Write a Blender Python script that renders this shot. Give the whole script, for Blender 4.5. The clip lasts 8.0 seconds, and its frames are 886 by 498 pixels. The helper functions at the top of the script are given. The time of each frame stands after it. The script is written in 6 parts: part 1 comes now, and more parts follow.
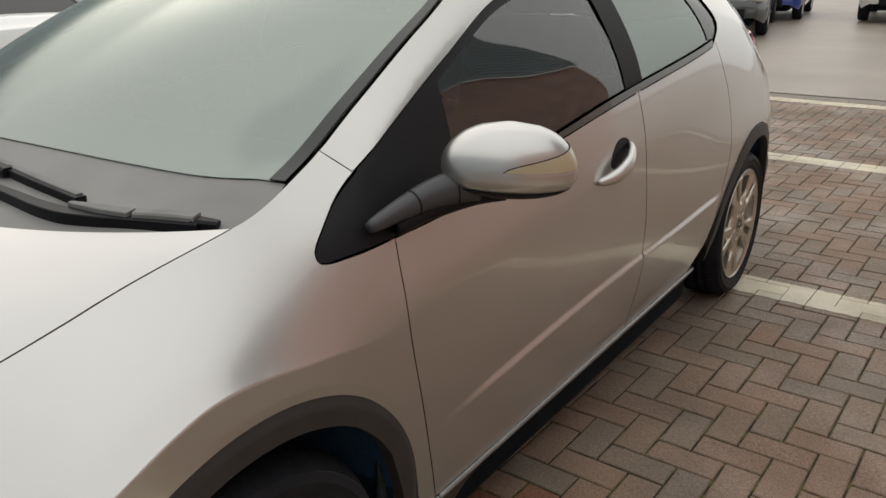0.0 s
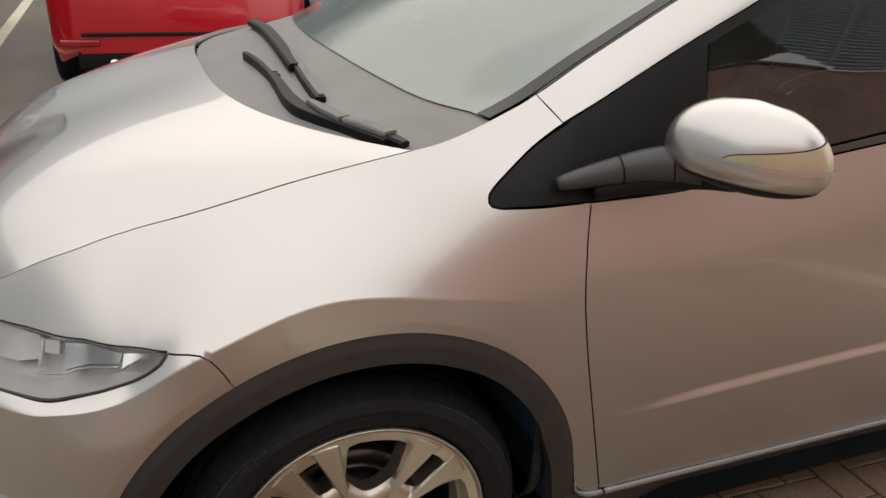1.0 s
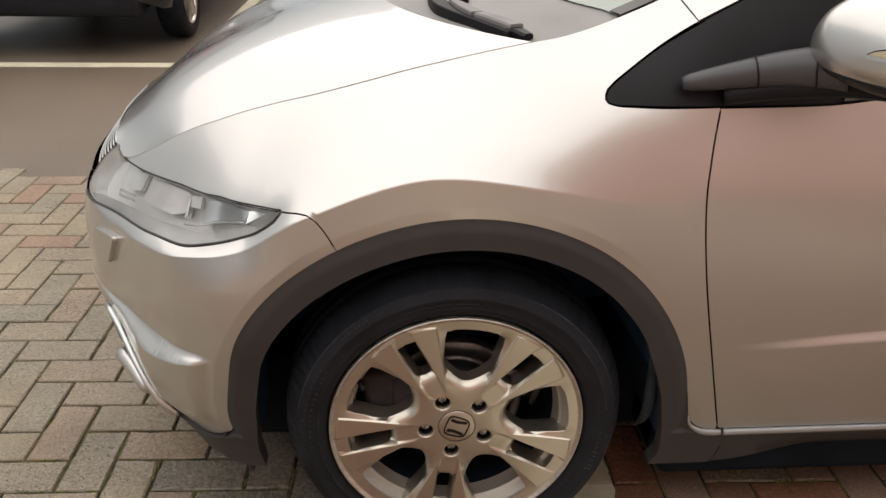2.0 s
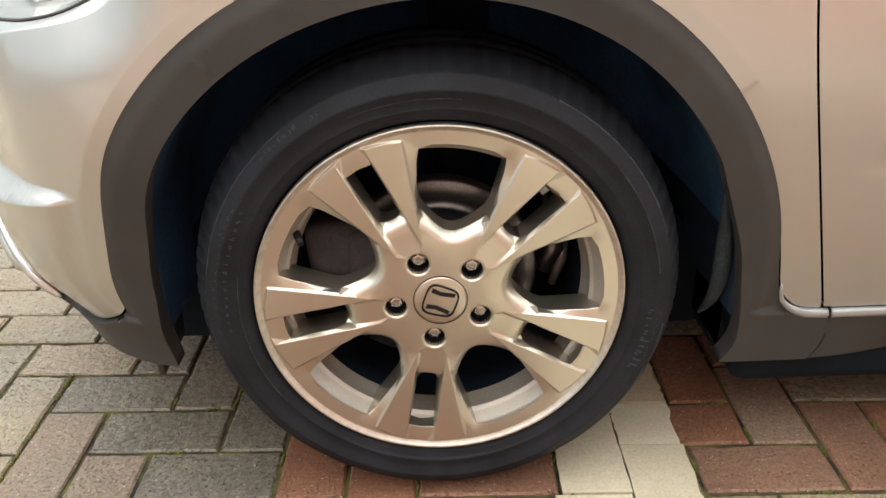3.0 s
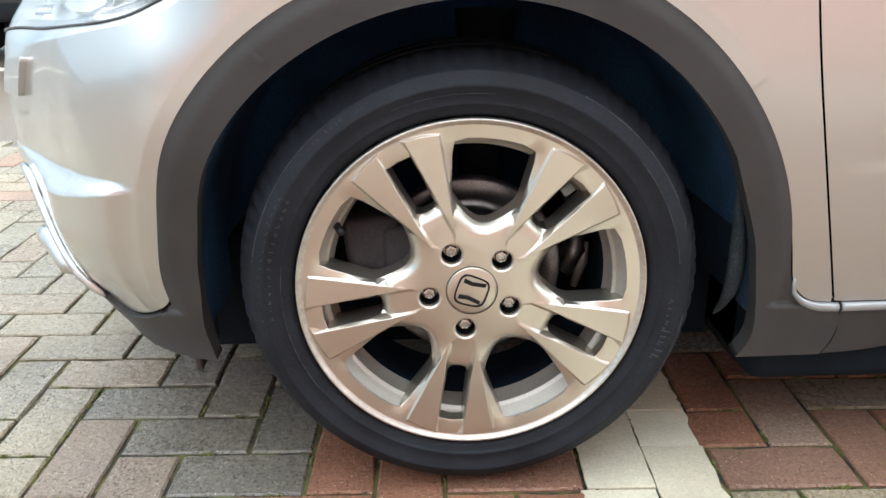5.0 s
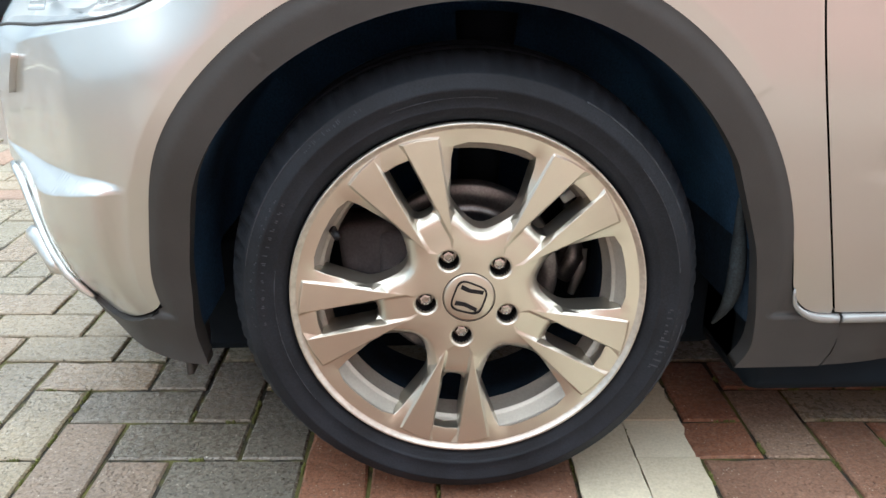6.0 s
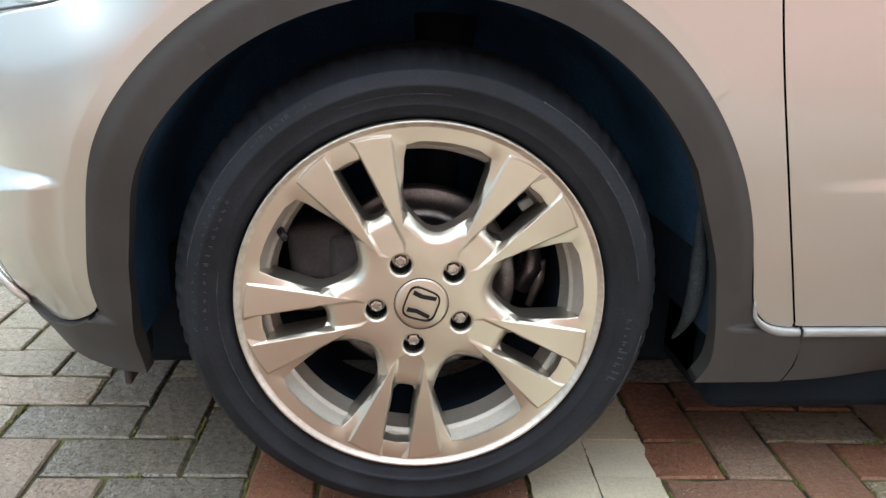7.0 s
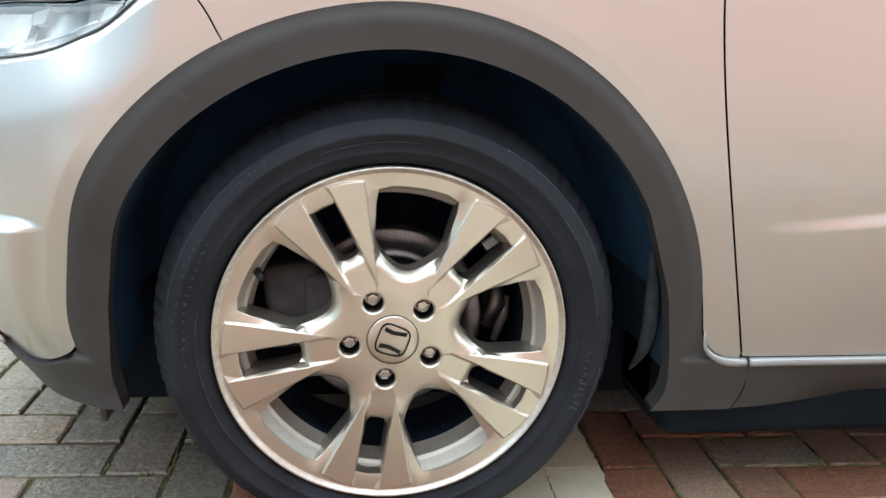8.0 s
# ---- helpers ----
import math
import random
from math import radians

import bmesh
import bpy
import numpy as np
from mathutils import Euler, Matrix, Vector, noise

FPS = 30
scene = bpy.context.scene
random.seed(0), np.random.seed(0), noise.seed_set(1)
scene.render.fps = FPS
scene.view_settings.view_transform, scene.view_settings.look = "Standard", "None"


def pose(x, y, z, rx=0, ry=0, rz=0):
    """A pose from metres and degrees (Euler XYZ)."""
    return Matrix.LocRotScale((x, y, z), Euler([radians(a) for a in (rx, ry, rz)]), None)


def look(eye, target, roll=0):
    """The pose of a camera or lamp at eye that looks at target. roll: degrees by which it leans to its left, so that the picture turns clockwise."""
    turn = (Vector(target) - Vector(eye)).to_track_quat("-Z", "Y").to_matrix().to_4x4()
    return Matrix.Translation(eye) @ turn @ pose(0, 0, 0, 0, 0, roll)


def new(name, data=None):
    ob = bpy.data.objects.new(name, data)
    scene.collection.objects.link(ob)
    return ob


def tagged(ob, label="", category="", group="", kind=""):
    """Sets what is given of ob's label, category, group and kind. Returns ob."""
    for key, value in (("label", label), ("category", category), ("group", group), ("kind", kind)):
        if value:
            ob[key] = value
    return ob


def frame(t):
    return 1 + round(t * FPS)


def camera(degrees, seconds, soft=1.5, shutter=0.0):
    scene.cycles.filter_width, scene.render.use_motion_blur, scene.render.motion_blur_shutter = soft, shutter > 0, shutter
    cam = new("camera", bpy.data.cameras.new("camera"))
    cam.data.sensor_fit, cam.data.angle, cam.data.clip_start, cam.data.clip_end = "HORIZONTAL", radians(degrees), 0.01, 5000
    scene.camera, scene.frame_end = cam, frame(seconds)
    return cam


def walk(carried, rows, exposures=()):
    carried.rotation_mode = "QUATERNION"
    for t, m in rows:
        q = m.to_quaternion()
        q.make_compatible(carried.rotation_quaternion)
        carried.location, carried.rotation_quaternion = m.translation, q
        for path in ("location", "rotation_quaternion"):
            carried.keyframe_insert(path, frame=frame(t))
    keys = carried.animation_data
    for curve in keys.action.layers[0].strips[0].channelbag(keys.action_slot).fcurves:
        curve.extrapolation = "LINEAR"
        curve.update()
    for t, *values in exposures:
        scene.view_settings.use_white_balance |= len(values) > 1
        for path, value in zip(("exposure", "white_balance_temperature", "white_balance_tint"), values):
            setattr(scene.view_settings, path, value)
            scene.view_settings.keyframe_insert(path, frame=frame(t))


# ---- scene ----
cam = camera(58.6, 8.0)
PATH = [
    (0, (-0.639, -0.854, 1.37), (0.88, 0.25, 0.681), -0.9),
    (0.2, (-0.564, -0.918, 1.399), (0.82, 0.306, 0.631), -0.2),
    (0.5, (-0.464, -0.968, 1.355), (0.719, 0.449, 0.584), 1.3),
    (0.7, (-0.38, -1.005, 1.365), (0.632, 0.526, 0.572), 2.5),
    (1, (-0.294, -1.056, 1.341), (0.396, 0.645, 0.546), 2.7),
    (1.3, (-0.2, -1.147, 1.288), (0.219, 0.637, 0.488), 2.9),
    (1.5, (-0.184, -1.191, 1.264), (0.134, 0.615, 0.466), 2.9),
    (1.7, (-0.169, -1.201, 1.274), (0.061, 0.594, 0.424), 2.5),
    (2.8, (-0.013, -0.912, 0.881), (0.037, 0.884, 0.001), -0.8),
    (3, (-0.018, -0.87, 0.815), (0.028, 0.915, -0.086), -0.9),
    (3.5, (-0.018, -0.864, 0.712), (0.031, 0.974, -0.074), -0.5),
    (4, (-0.022, -0.912, 0.71), (0.06, 0.927, -0.073), 0.3),
    (4.5, (-0.037, -0.951, 0.725), (0.037, 0.894, -0.042), -0.4),
    (5, (-0.07, -0.965, 0.742), (-0.007, 0.897, 0.015), -0.6),
    (5.2, (-0.075, -0.955, 0.764), (0.003, 0.898, 0.017), -0.2),
    (6.3, (-0.076, -0.943, 0.709), (0.0, 0.94, 0.04), 0.9),
    (6.5, (-0.075, -0.935, 0.691), (-0.001, 0.965, 0.072), 1.5),
    (7, (-0.049, -0.931, 0.688), (0.103, 0.962, 0.059), 2.0),
    (7.5, (-0.065, -0.955, 0.69), (0.147, 0.928, 0.049), 1.7),
    (8, (-0.071, -0.977, 0.714), (0.19, 0.927, 0.163), 2.6),
]
EXPOSURES = [(0.0, 0.58, 7050, 15), (0.5, 0.76, 7250, 18), (1.0, 0.86, 7400, 20), (1.7, 1.08, 7400, 21), (2.8, 2.12, 7450, 15), (3.0, 2.30, 7200, 14), (3.5, 2.52, 6400, 10), (4.0, 2.59, 6220, 10), (5.0, 2.54, 6080, 10), (6.5, 2.45, 6130, 10), (8.0, 2.49, 5970, 7)]
walk(cam, [(t, look(eye, target, roll)) for t, eye, target, roll in PATH], EXPOSURES)

# ---- sky and sun: bright overcast ----
world = bpy.data.worlds.new("overcast_sky")
scene.world = world
world.use_nodes = True
wn, wl = world.node_tree.nodes, world.node_tree.links
sky = wn.new("ShaderNodeTexSky")
sky.sky_type, sky.sun_disc = "NISHITA", False
sky.sun_elevation, sky.sun_rotation = radians(18), radians(34)
sky.dust_density, sky.air_density, sky.ozone_density = 6.0, 1.2, 1.0
soften = wn.new("ShaderNodeHueSaturation")
soften.inputs["Saturation"].default_value = 0.25
wl.new(sky.outputs[0], soften.inputs["Color"])
cloud = wn.new("ShaderNodeMix")
cloud.data_type = "RGBA"
cloud.inputs["Factor"].default_value = 0.85
# overcast: brighter overhead than at the horizon
where, height, rise, dome = wn.new("ShaderNodeTexCoord"), wn.new("ShaderNodeSeparateXYZ"), wn.new("ShaderNodeMapRange"), wn.new("ShaderNodeVectorMath")
rise.inputs["From Min"].default_value, rise.inputs["From Max"].default_value = 0.0, 1.0
rise.inputs["To Min"].default_value, rise.inputs["To Max"].default_value = 0.74, 1.16
dome.operation = "SCALE"
dome.inputs[0].default_value = (6.4, 7.0, 7.15)
wl.new(where.outputs["Generated"], height.inputs[0])
wl.new(height.outputs["Z"], rise.inputs[0])
wl.new(rise.outputs[0], dome.inputs["Scale"])
wl.new(dome.outputs[0], cloud.inputs["B"])
wl.new(soften.outputs[0], cloud.inputs["A"])
wl.new(cloud.outputs["Result"], wn["Background"].inputs[0])
wn["Background"].inputs[1].default_value = 0.114
sun = new("sun", bpy.data.lights.new("sun", "SUN"))
sun.data.energy, sun.data.angle, sun.data.color = 0.3, radians(110), (1.0, 0.96, 0.9)
sun.matrix_world = look((3.0, 4.5, 1.75), (0.0, 0.3, 0.0))


# ---- materials ----
def material(name, colour, rough=0.5, metal=0.0, vary=0.12, scale=6.0, grain=0.0, grain_scale=300.0, bump=0.0, coat=0.0, **more):
    """A painted, plastic or metal surface: colour with cloudy wear, uneven gloss and fine relief."""
    m = bpy.data.materials.new(name)
    m.use_nodes = True
    n, l = m.node_tree.nodes, m.node_tree.links
    b = n["Principled BSDF"]
    b.inputs["Roughness"].default_value, b.inputs["Metallic"].default_value = rough, metal
    b.inputs["Coat Weight"].default_value = coat
    for key, value in more.items():
        b.inputs[key.replace("_", " ")].default_value = value
    place = n.new("ShaderNodeTexCoord")
    big = n.new("ShaderNodeTexNoise")
    big.inputs["Scale"].default_value, big.inputs["Detail"].default_value = scale, 6
    l.new(place.outputs["Object"], big.inputs["Vector"])
    ramp = n.new("ShaderNodeMapRange")
    ramp.inputs["To Min"].default_value, ramp.inputs["To Max"].default_value = 1 - vary, 1 + vary
    ramp.inputs["From Min"].default_value, ramp.inputs["From Max"].default_value = 0.3, 0.7
    l.new(big.outputs[0], ramp.inputs[0])
    last = ramp.outputs[0]
    fine = n.new("ShaderNodeTexNoise")
    fine.inputs["Scale"].default_value, fine.inputs["Detail"].default_value = grain_scale, 4
    l.new(place.outputs["Object"], fine.inputs["Vector"])
    if grain:
        r2 = n.new("ShaderNodeMapRange")
        r2.inputs["From Min"].default_value, r2.inputs["From Max"].default_value = 0.3, 0.7
        r2.inputs["To Min"].default_value, r2.inputs["To Max"].default_value = 1 - grain, 1 + grain
        l.new(fine.outputs[0], r2.inputs[0])
        mul = n.new("ShaderNodeMath")
        mul.operation = "MULTIPLY"
        l.new(last, mul.inputs[0]), l.new(r2.outputs[0], mul.inputs[1])
        last = mul.outputs[0]
    shade = n.new("ShaderNodeVectorMath")
    shade.operation = "SCALE"
    shade.inputs[0].default_value = colour
    l.new(last, shade.inputs["Scale"])
    l.new(shade.outputs[0], b.inputs["Base Color"])
    if bump:
        bp = n.new("ShaderNodeBump")
        bp.inputs["Strength"].default_value, bp.inputs["Distance"].default_value = bump, 0.002
        l.new(fine.outputs[0], bp.inputs["Height"])
        l.new(bp.outputs[0], b.inputs["Normal"])
    return m


def glass_material(name, tint, ior=1.5, shine=(1, 1, 1), rough=0.02):
    """Clear pane: tinted see-through, with gloss by Fresnel."""
    m = bpy.data.materials.new(name)
    m.use_nodes = True
    n, l = m.node_tree.nodes, m.node_tree.links
    n.remove(n["Principled BSDF"])
    clear, gloss, fres, mix = n.new("ShaderNodeBsdfTransparent"), n.new("ShaderNodeBsdfGlossy"), n.new("ShaderNodeFresnel"), n.new("ShaderNodeMixShader")
    clear.inputs[0].default_value = (*tint, 1)
    gloss.inputs["Roughness"].default_value = rough
    gloss.inputs["Color"].default_value = (*shine, 1)
    fres.inputs["IOR"].default_value = ior
    l.new(fres.outputs[0], mix.inputs[0]), l.new(clear.outputs[0], mix.inputs[1]), l.new(gloss.outputs[0], mix.inputs[2])
    l.new(mix.outputs[0], n["Material Output"].inputs[0])
    return m


def brick_material(name, stops, rough=0.58, wet=0.14, relief=0.85):
    """Fired or concrete block: a tone for each piece, speckled aggregate, damp patches, pitted relief."""
    m = bpy.data.materials.new(name)
    m.use_nodes = True
    n, l = m.node_tree.nodes, m.node_tree.links
    b = n["Principled BSDF"]
    info, geo, place = n.new("ShaderNodeObjectInfo"), n.new("ShaderNodeNewGeometry"), n.new("ShaderNodeTexCoord")
    geo_pos = geo.outputs["Position"]
    both = n.new("ShaderNodeMath")
    both.operation = "ADD"
    l.new(info.outputs["Random"], both.inputs[0]), l.new(geo.outputs["Random Per Island"], both.inputs[1])
    wrap = n.new("ShaderNodeMath")
    wrap.operation = "FRACT"
    l.new(both.outputs[0], wrap.inputs[0])
    ramp = n.new("ShaderNodeValToRGB")
    ramp.color_ramp.interpolation = "LINEAR"
    el = ramp.color_ramp.elements
    while len(el) < len(stops):
        el.new(0.5)
    for e, (p, c) in zip(el, stops):
        e.position, e.color = p, (*c, 1)
    l.new(wrap.outputs[0], ramp.inputs[0])

    def noise_at(scale, detail=5, low=0.3, high=0.7, to=(0, 1)):
        t = n.new("ShaderNodeTexNoise")
        t.inputs["Scale"].default_value, t.inputs["Detail"].default_value = scale, detail
        l.new(geo_pos, t.inputs["Vector"])
        r = n.new("ShaderNodeMapRange")
        r.inputs["From Min"].default_value, r.inputs["From Max"].default_value = low, high
        r.inputs["To Min"].default_value, r.inputs["To Max"].default_value = to
        l.new(t.outputs[0], r.inputs[0])
        return t.outputs[0], r.outputs[0]

    cloud = noise_at(3.0, to=(0.72, 1.2))[1]
    _, speck = noise_at(230.0, 4, 0.35, 0.65, (1 - 0.28 * relief, 1 + 0.28 * relief))
    hollow = noise_at(240.0, 9, 0.31, 0.40)[1]
    pit = noise_at(240.0, 9, 0.31, 0.40, (1 - 0.4 * relief, 1.0))[1]
    mul = n.new("ShaderNodeMath")
    mul.operation = "MULTIPLY"
    l.new(cloud, mul.inputs[0]), l.new(speck, mul.inputs[1])
    mul2 = n.new("ShaderNodeMath")
    mul2.operation = "MULTIPLY"
    l.new(mul.outputs[0], mul2.inputs[0]), l.new(pit, mul2.inputs[1])
    shade = n.new("ShaderNodeVectorMath")
    shade.operation = "SCALE"
    l.new(ramp.outputs[0], shade.inputs[0]), l.new(mul2.outputs[0], shade.inputs["Scale"])
    # pale chips of aggregate
    chips = n.new("ShaderNodeTexVoronoi")
    chips.inputs["Scale"].default_value = 150.0
    l.new(geo_pos, chips.inputs["Vector"])
    cut = n.new("ShaderNodeMapRange")
    cut.inputs["From Min"].default_value, cut.inputs["From Max"].default_value = 0.12, 0.20
    cut.inputs["To Min"].default_value, cut.inputs["To Max"].default_value = 0.7, 0.0
    l.new(chips.outputs["Distance"], cut.inputs[0])
    few = noise_at(60.0, 2, 0.52, 0.6)[1]
    cut2 = n.new("ShaderNodeMath")
    cut2.operation = "MULTIPLY"
    l.new(cut.outputs[0], cut2.inputs[0]), l.new(few, cut2.inputs[1])
    mix = n.new("ShaderNodeMix")
    mix.data_type = "RGBA"
    mix.inputs["B"].default_value = (0.62, 0.57, 0.48, 1)
    l.new(cut2.outputs[0], mix.inputs["Factor"]), l.new(shade.outputs[0], mix.inputs["A"])
    l.new(mix.outputs["Result"], b.inputs["Base Color"])
    damp = noise_at(2.2, 4, 0.4, 0.62, (rough, wet))[1]
    film = noise_at(90.0, 3, 0.4, 0.6, (-0.14, 0.14))[1]
    gloss = n.new("ShaderNodeMath")
    gloss.operation = "ADD"
    gloss.use_clamp = True
    l.new(damp, gloss.inputs[0]), l.new(film, gloss.inputs[1])
    l.new(gloss.outputs[0], b.inputs["Roughness"])
    coarse = n.new("ShaderNodeBump")
    coarse.inputs["Strength"].default_value, coarse.inputs["Distance"].default_value = relief, 0.005
    l.new(hollow, coarse.inputs["Height"])
    worn = n.new("ShaderNodeBump")
    worn.inputs["Strength"].default_value, worn.inputs["Distance"].default_value = relief * 0.7, 0.006
    l.new(noise_at(55.0, 4)[0], worn.inputs["Height"])
    l.new(worn.outputs[0], coarse.inputs["Normal"])
    bp = n.new("ShaderNodeBump")
    bp.inputs["Strength"].default_value, bp.inputs["Distance"].default_value = relief * 0.45, 0.0025
    l.new(noise_at(420.0, 3)[0], bp.inputs["Height"])
    l.new(coarse.outputs[0], bp.inputs["Normal"])
    l.new(bp.outputs[0], b.inputs["Normal"])
    return m


def joint_material(name, dark, green):
    """Joint sand: dark and damp, with patches of moss."""
    m = material(name, dark, 0.95, 0.0, 0.3, 9.0, 0.5, 220.0, 0.8)
    n, l = m.node_tree.nodes, m.node_tree.links
    b = n["Principled BSDF"]
    source = b.inputs["Base Color"].links[0].from_socket
    patch, place = n.new("ShaderNodeTexNoise"), n.new("ShaderNodeTexCoord")
    patch.inputs["Scale"].default_value, patch.inputs["Detail"].default_value = 17.0, 7
    l.new(place.outputs["Object"], patch.inputs["Vector"])
    r = n.new("ShaderNodeMapRange")
    r.inputs["From Min"].default_value, r.inputs["From Max"].default_value = 0.44, 0.62
    l.new(patch.outputs[0], r.inputs[0])
    mix = n.new("ShaderNodeMix")
    mix.data_type = "RGBA"
    mix.inputs["B"].default_value = (*green, 1)
    l.new(r.outputs[0], mix.inputs["Factor"]), l.new(source, mix.inputs["A"])
    l.new(mix.outputs["Result"], b.inputs["Base Color"])
    return m


SILVER = material("silver_metallic_paint", (0.575, 0.56, 0.54), 0.32, 0.9, 0.02, 3.0, 0.03, 2500.0, coat=1.0, Coat_Roughness=0.04)
TRIM = material("grey_plastic_trim", (0.045, 0.043, 0.042), 0.46, 0.0, 0.1, 12.0, 0.08, 900.0, 0.08, Specular_IOR_Level=0.25)
BLACK = material("black_plastic", (0.008, 0.008, 0.010), 0.5, 0.0, 0.15, 9.0, 0.1, 800.0, 0.05, Specular_IOR_Level=0.22)
COWL = material("cowl_plastic", (0.20, 0.196, 0.190), 0.5, 0.0, 0.08, 9.0, 0.1, 800.0, 0.1)
ARMGREY = material("mirror_arm_plastic", (0.055, 0.056, 0.062), 0.42, 0.0, 0.08, 9.0, 0.1, 800.0, 0.05)
# navy puts the wheel interior's shade and lens haze into the colour
NAVY = material("shaded_wheel_interior", (0.012, 0.025, 0.044), 0.8, 0.0, 0.4, 20.0, 0.3, 250.0, 0.3, Specular_IOR_Level=0.2)
GLOSSBLACK = material("gloss_black_trim", (0.012, 0.012, 0.013), 0.14, 0.0, 0.05, 9.0)
# blue raised so that the colour carries the lens haze over the dark arch
LINER = material("wheel_arch_liner", (0.030, 0.076, 0.148), 0.9, 0.0, 0.35, 9.0, 0.3, 250.0, 0.3, Specular_IOR_Level=0.2)
WIPERGREY = material("matt_wiper_plastic", (0.20, 0.198, 0.194), 0.7, 0.0, 0.1, 20.0, 0.15, 900.0, 0.05, Specular_IOR_Level=0.3)
RUBBER = material("tyre_rubber", (0.0108, 0.0128, 0.0172), 0.62, 0.0, 0.3, 16.0, 0.25, 400.0, 0.2, Specular_IOR_Level=0.22)
SCUFF = material("scuffed_rubber", (0.030, 0.034, 0.042), 0.8, 0.0, 0.5, 40.0, 0.5, 700.0, 0.2)
ALLOY = material("painted_alloy", (0.565, 0.527, 0.455), 0.33, 0.95, 0.03, 14.0, 0.03, 1500.0, coat=0.3, Coat_Roughness=0.08)
BARREL = material("dull_barrel_alloy", (0.42, 0.385, 0.34), 0.5, 0.6, 0.08, 20.0, 0.06, 300.0)
KERBED = material("kerbed_alloy_edge", (0.54, 0.51, 0.46), 0.36, 0.9, 0.10, 30.0, 0.12, 140.0, 0.12)
STEEL = material("zinc_nut", (0.45, 0.44, 0.42), 0.25, 1.0, 0.2, 60.0)
DISC = material("brake_disc_iron", (0.175, 0.175, 0.178), 0.42, 0.85, 0.25, 30.0, 0.2, 300.0)
RUST = material("rusty_iron", (0.030, 0.026, 0.029), 0.8, 0.2, 0.4, 25.0, 0.3, 300.0, 0.4)
CHROME = material("chrome", (0.75, 0.76, 0.77), 0.08, 1.0, 0.02, 5.0)
SATIN = material("satin_silver_trim", (0.62, 0.63, 0.63), 0.28, 0.9, 0.03, 5.0)
AMBER = material("amber_lens", (0.50, 0.43, 0.29), 0.2, 0.2, 0.08, 20.0, coat=0.6)
GLASS = glass_material("window_glass", (0.74, 0.80, 0.76), 1.9)
PRIVACY = glass_material("mirrored_rear_glass", (0.60, 0.66, 0.62), 3.0, (0.92, 1.0, 0.95))
SCREEN = glass_material("green_coated_screen", (0.15, 0.19, 0.17), 3.2, (0.90, 1.0, 0.94), 0.16)
LENS = glass_material("lamp_lens", (0.95, 0.96, 0.96), 1.45)
FRIT = material("black_glass_border", (0.03, 0.031, 0.031), 0.25, 0.0, 0.05, 5.0)
CABIN = material("cabin_fabric", (0.035, 0.036, 0.038), 0.8, 0.0, 0.2, 20.0, 0.2, 600.0, 0.2)
UNDER = material("underbody_black", (0.006, 0.010, 0.015), 0.9, 0.0, 0.3, 8.0, Specular_IOR_Level=0.15)
RED = material("red_paint", (0.62, 0.006, 0.02), 0.3, 0.0, 0.04, 4.0, coat=1.0)
BLACKCAR = material("black_car_paint", (0.012, 0.013, 0.014), 0.28, 0.0, 0.05, 4.0, coat=1.0)
GREYCAR = material("dark_grey_car_paint", (0.035, 0.038, 0.038), 0.3, 0.2, 0.05, 4.0, coat=1.0)
BLUECAR = material("blue_car_paint", (0.015, 0.05, 0.28), 0.3, 0.1, 0.05, 4.0, coat=1.0)
WHITECAR = material("white_car_paint", (0.72, 0.72, 0.70), 0.3, 0.0, 0.03, 4.0, coat=1.0)
REDLENS = material("red_lamp_lens", (0.35, 0.01, 0.02), 0.15, 0.0, 0.05, 9.0, coat=0.6)
PAVER = brick_material("paving_block", [(0.0, (0.238, 0.198, 0.132)), (0.3, (0.258, 0.203, 0.137)), (0.5, (0.209, 0.183, 0.129)), (0.72, (0.254, 0.196, 0.132)), (0.88, (0.262, 0.190, 0.126)), (1.0, (0.238, 0.200, 0.134))])
# slightly darker, browner and rougher than the plain block
DARKPAVER = brick_material("brown_paving_block", [(0.0, (0.222, 0.168, 0.125)), (0.3, (0.236, 0.174, 0.128)), (0.5, (0.210, 0.164, 0.126)), (0.72, (0.244, 0.170, 0.122)), (0.88, (0.250, 0.164, 0.115)), (1.0, (0.215, 0.168, 0.128))], 0.8, 0.42)
RUSSETPAVER = brick_material("russet_paving_block", [(0.0, (0.252, 0.164, 0.116)), (0.5, (0.262, 0.170, 0.120)), (1.0, (0.238, 0.166, 0.120))], 0.8, 0.42)
REDPAVER = brick_material("red_paving_block", [(0.0, (0.216, 0.095, 0.054)), (0.5, (0.242, 0.110, 0.063)), (0.8, (0.173, 0.105, 0.073)), (1.0, (0.221, 0.099, 0.058))], 0.8, 0.45)
WALLBRICK = brick_material("wall_brick", [(0.0, (0.530, 0.339, 0.288)), (0.4, (0.577, 0.381, 0.326)), (0.7, (0.493, 0.312, 0.270)), (1.0, (0.595, 0.400, 0.344))], 0.85, 0.7, 0.3)
# pale blocks added out of view to brighten reflections in door and bumper
BOUNCEPAVER = brick_material("pale_bounce_block", [(0.0, (0.41, 0.355, 0.29)), (0.5, (0.38, 0.335, 0.28)), (1.0, (0.43, 0.365, 0.29))], 0.6, 0.3)
LINEPAINT = brick_material("worn_line_paint", [(0.0, (0.57, 0.51, 0.385)), (0.5, (0.62, 0.56, 0.43)), (1.0, (0.49, 0.425, 0.31))], 0.7, 0.4, 0.3)
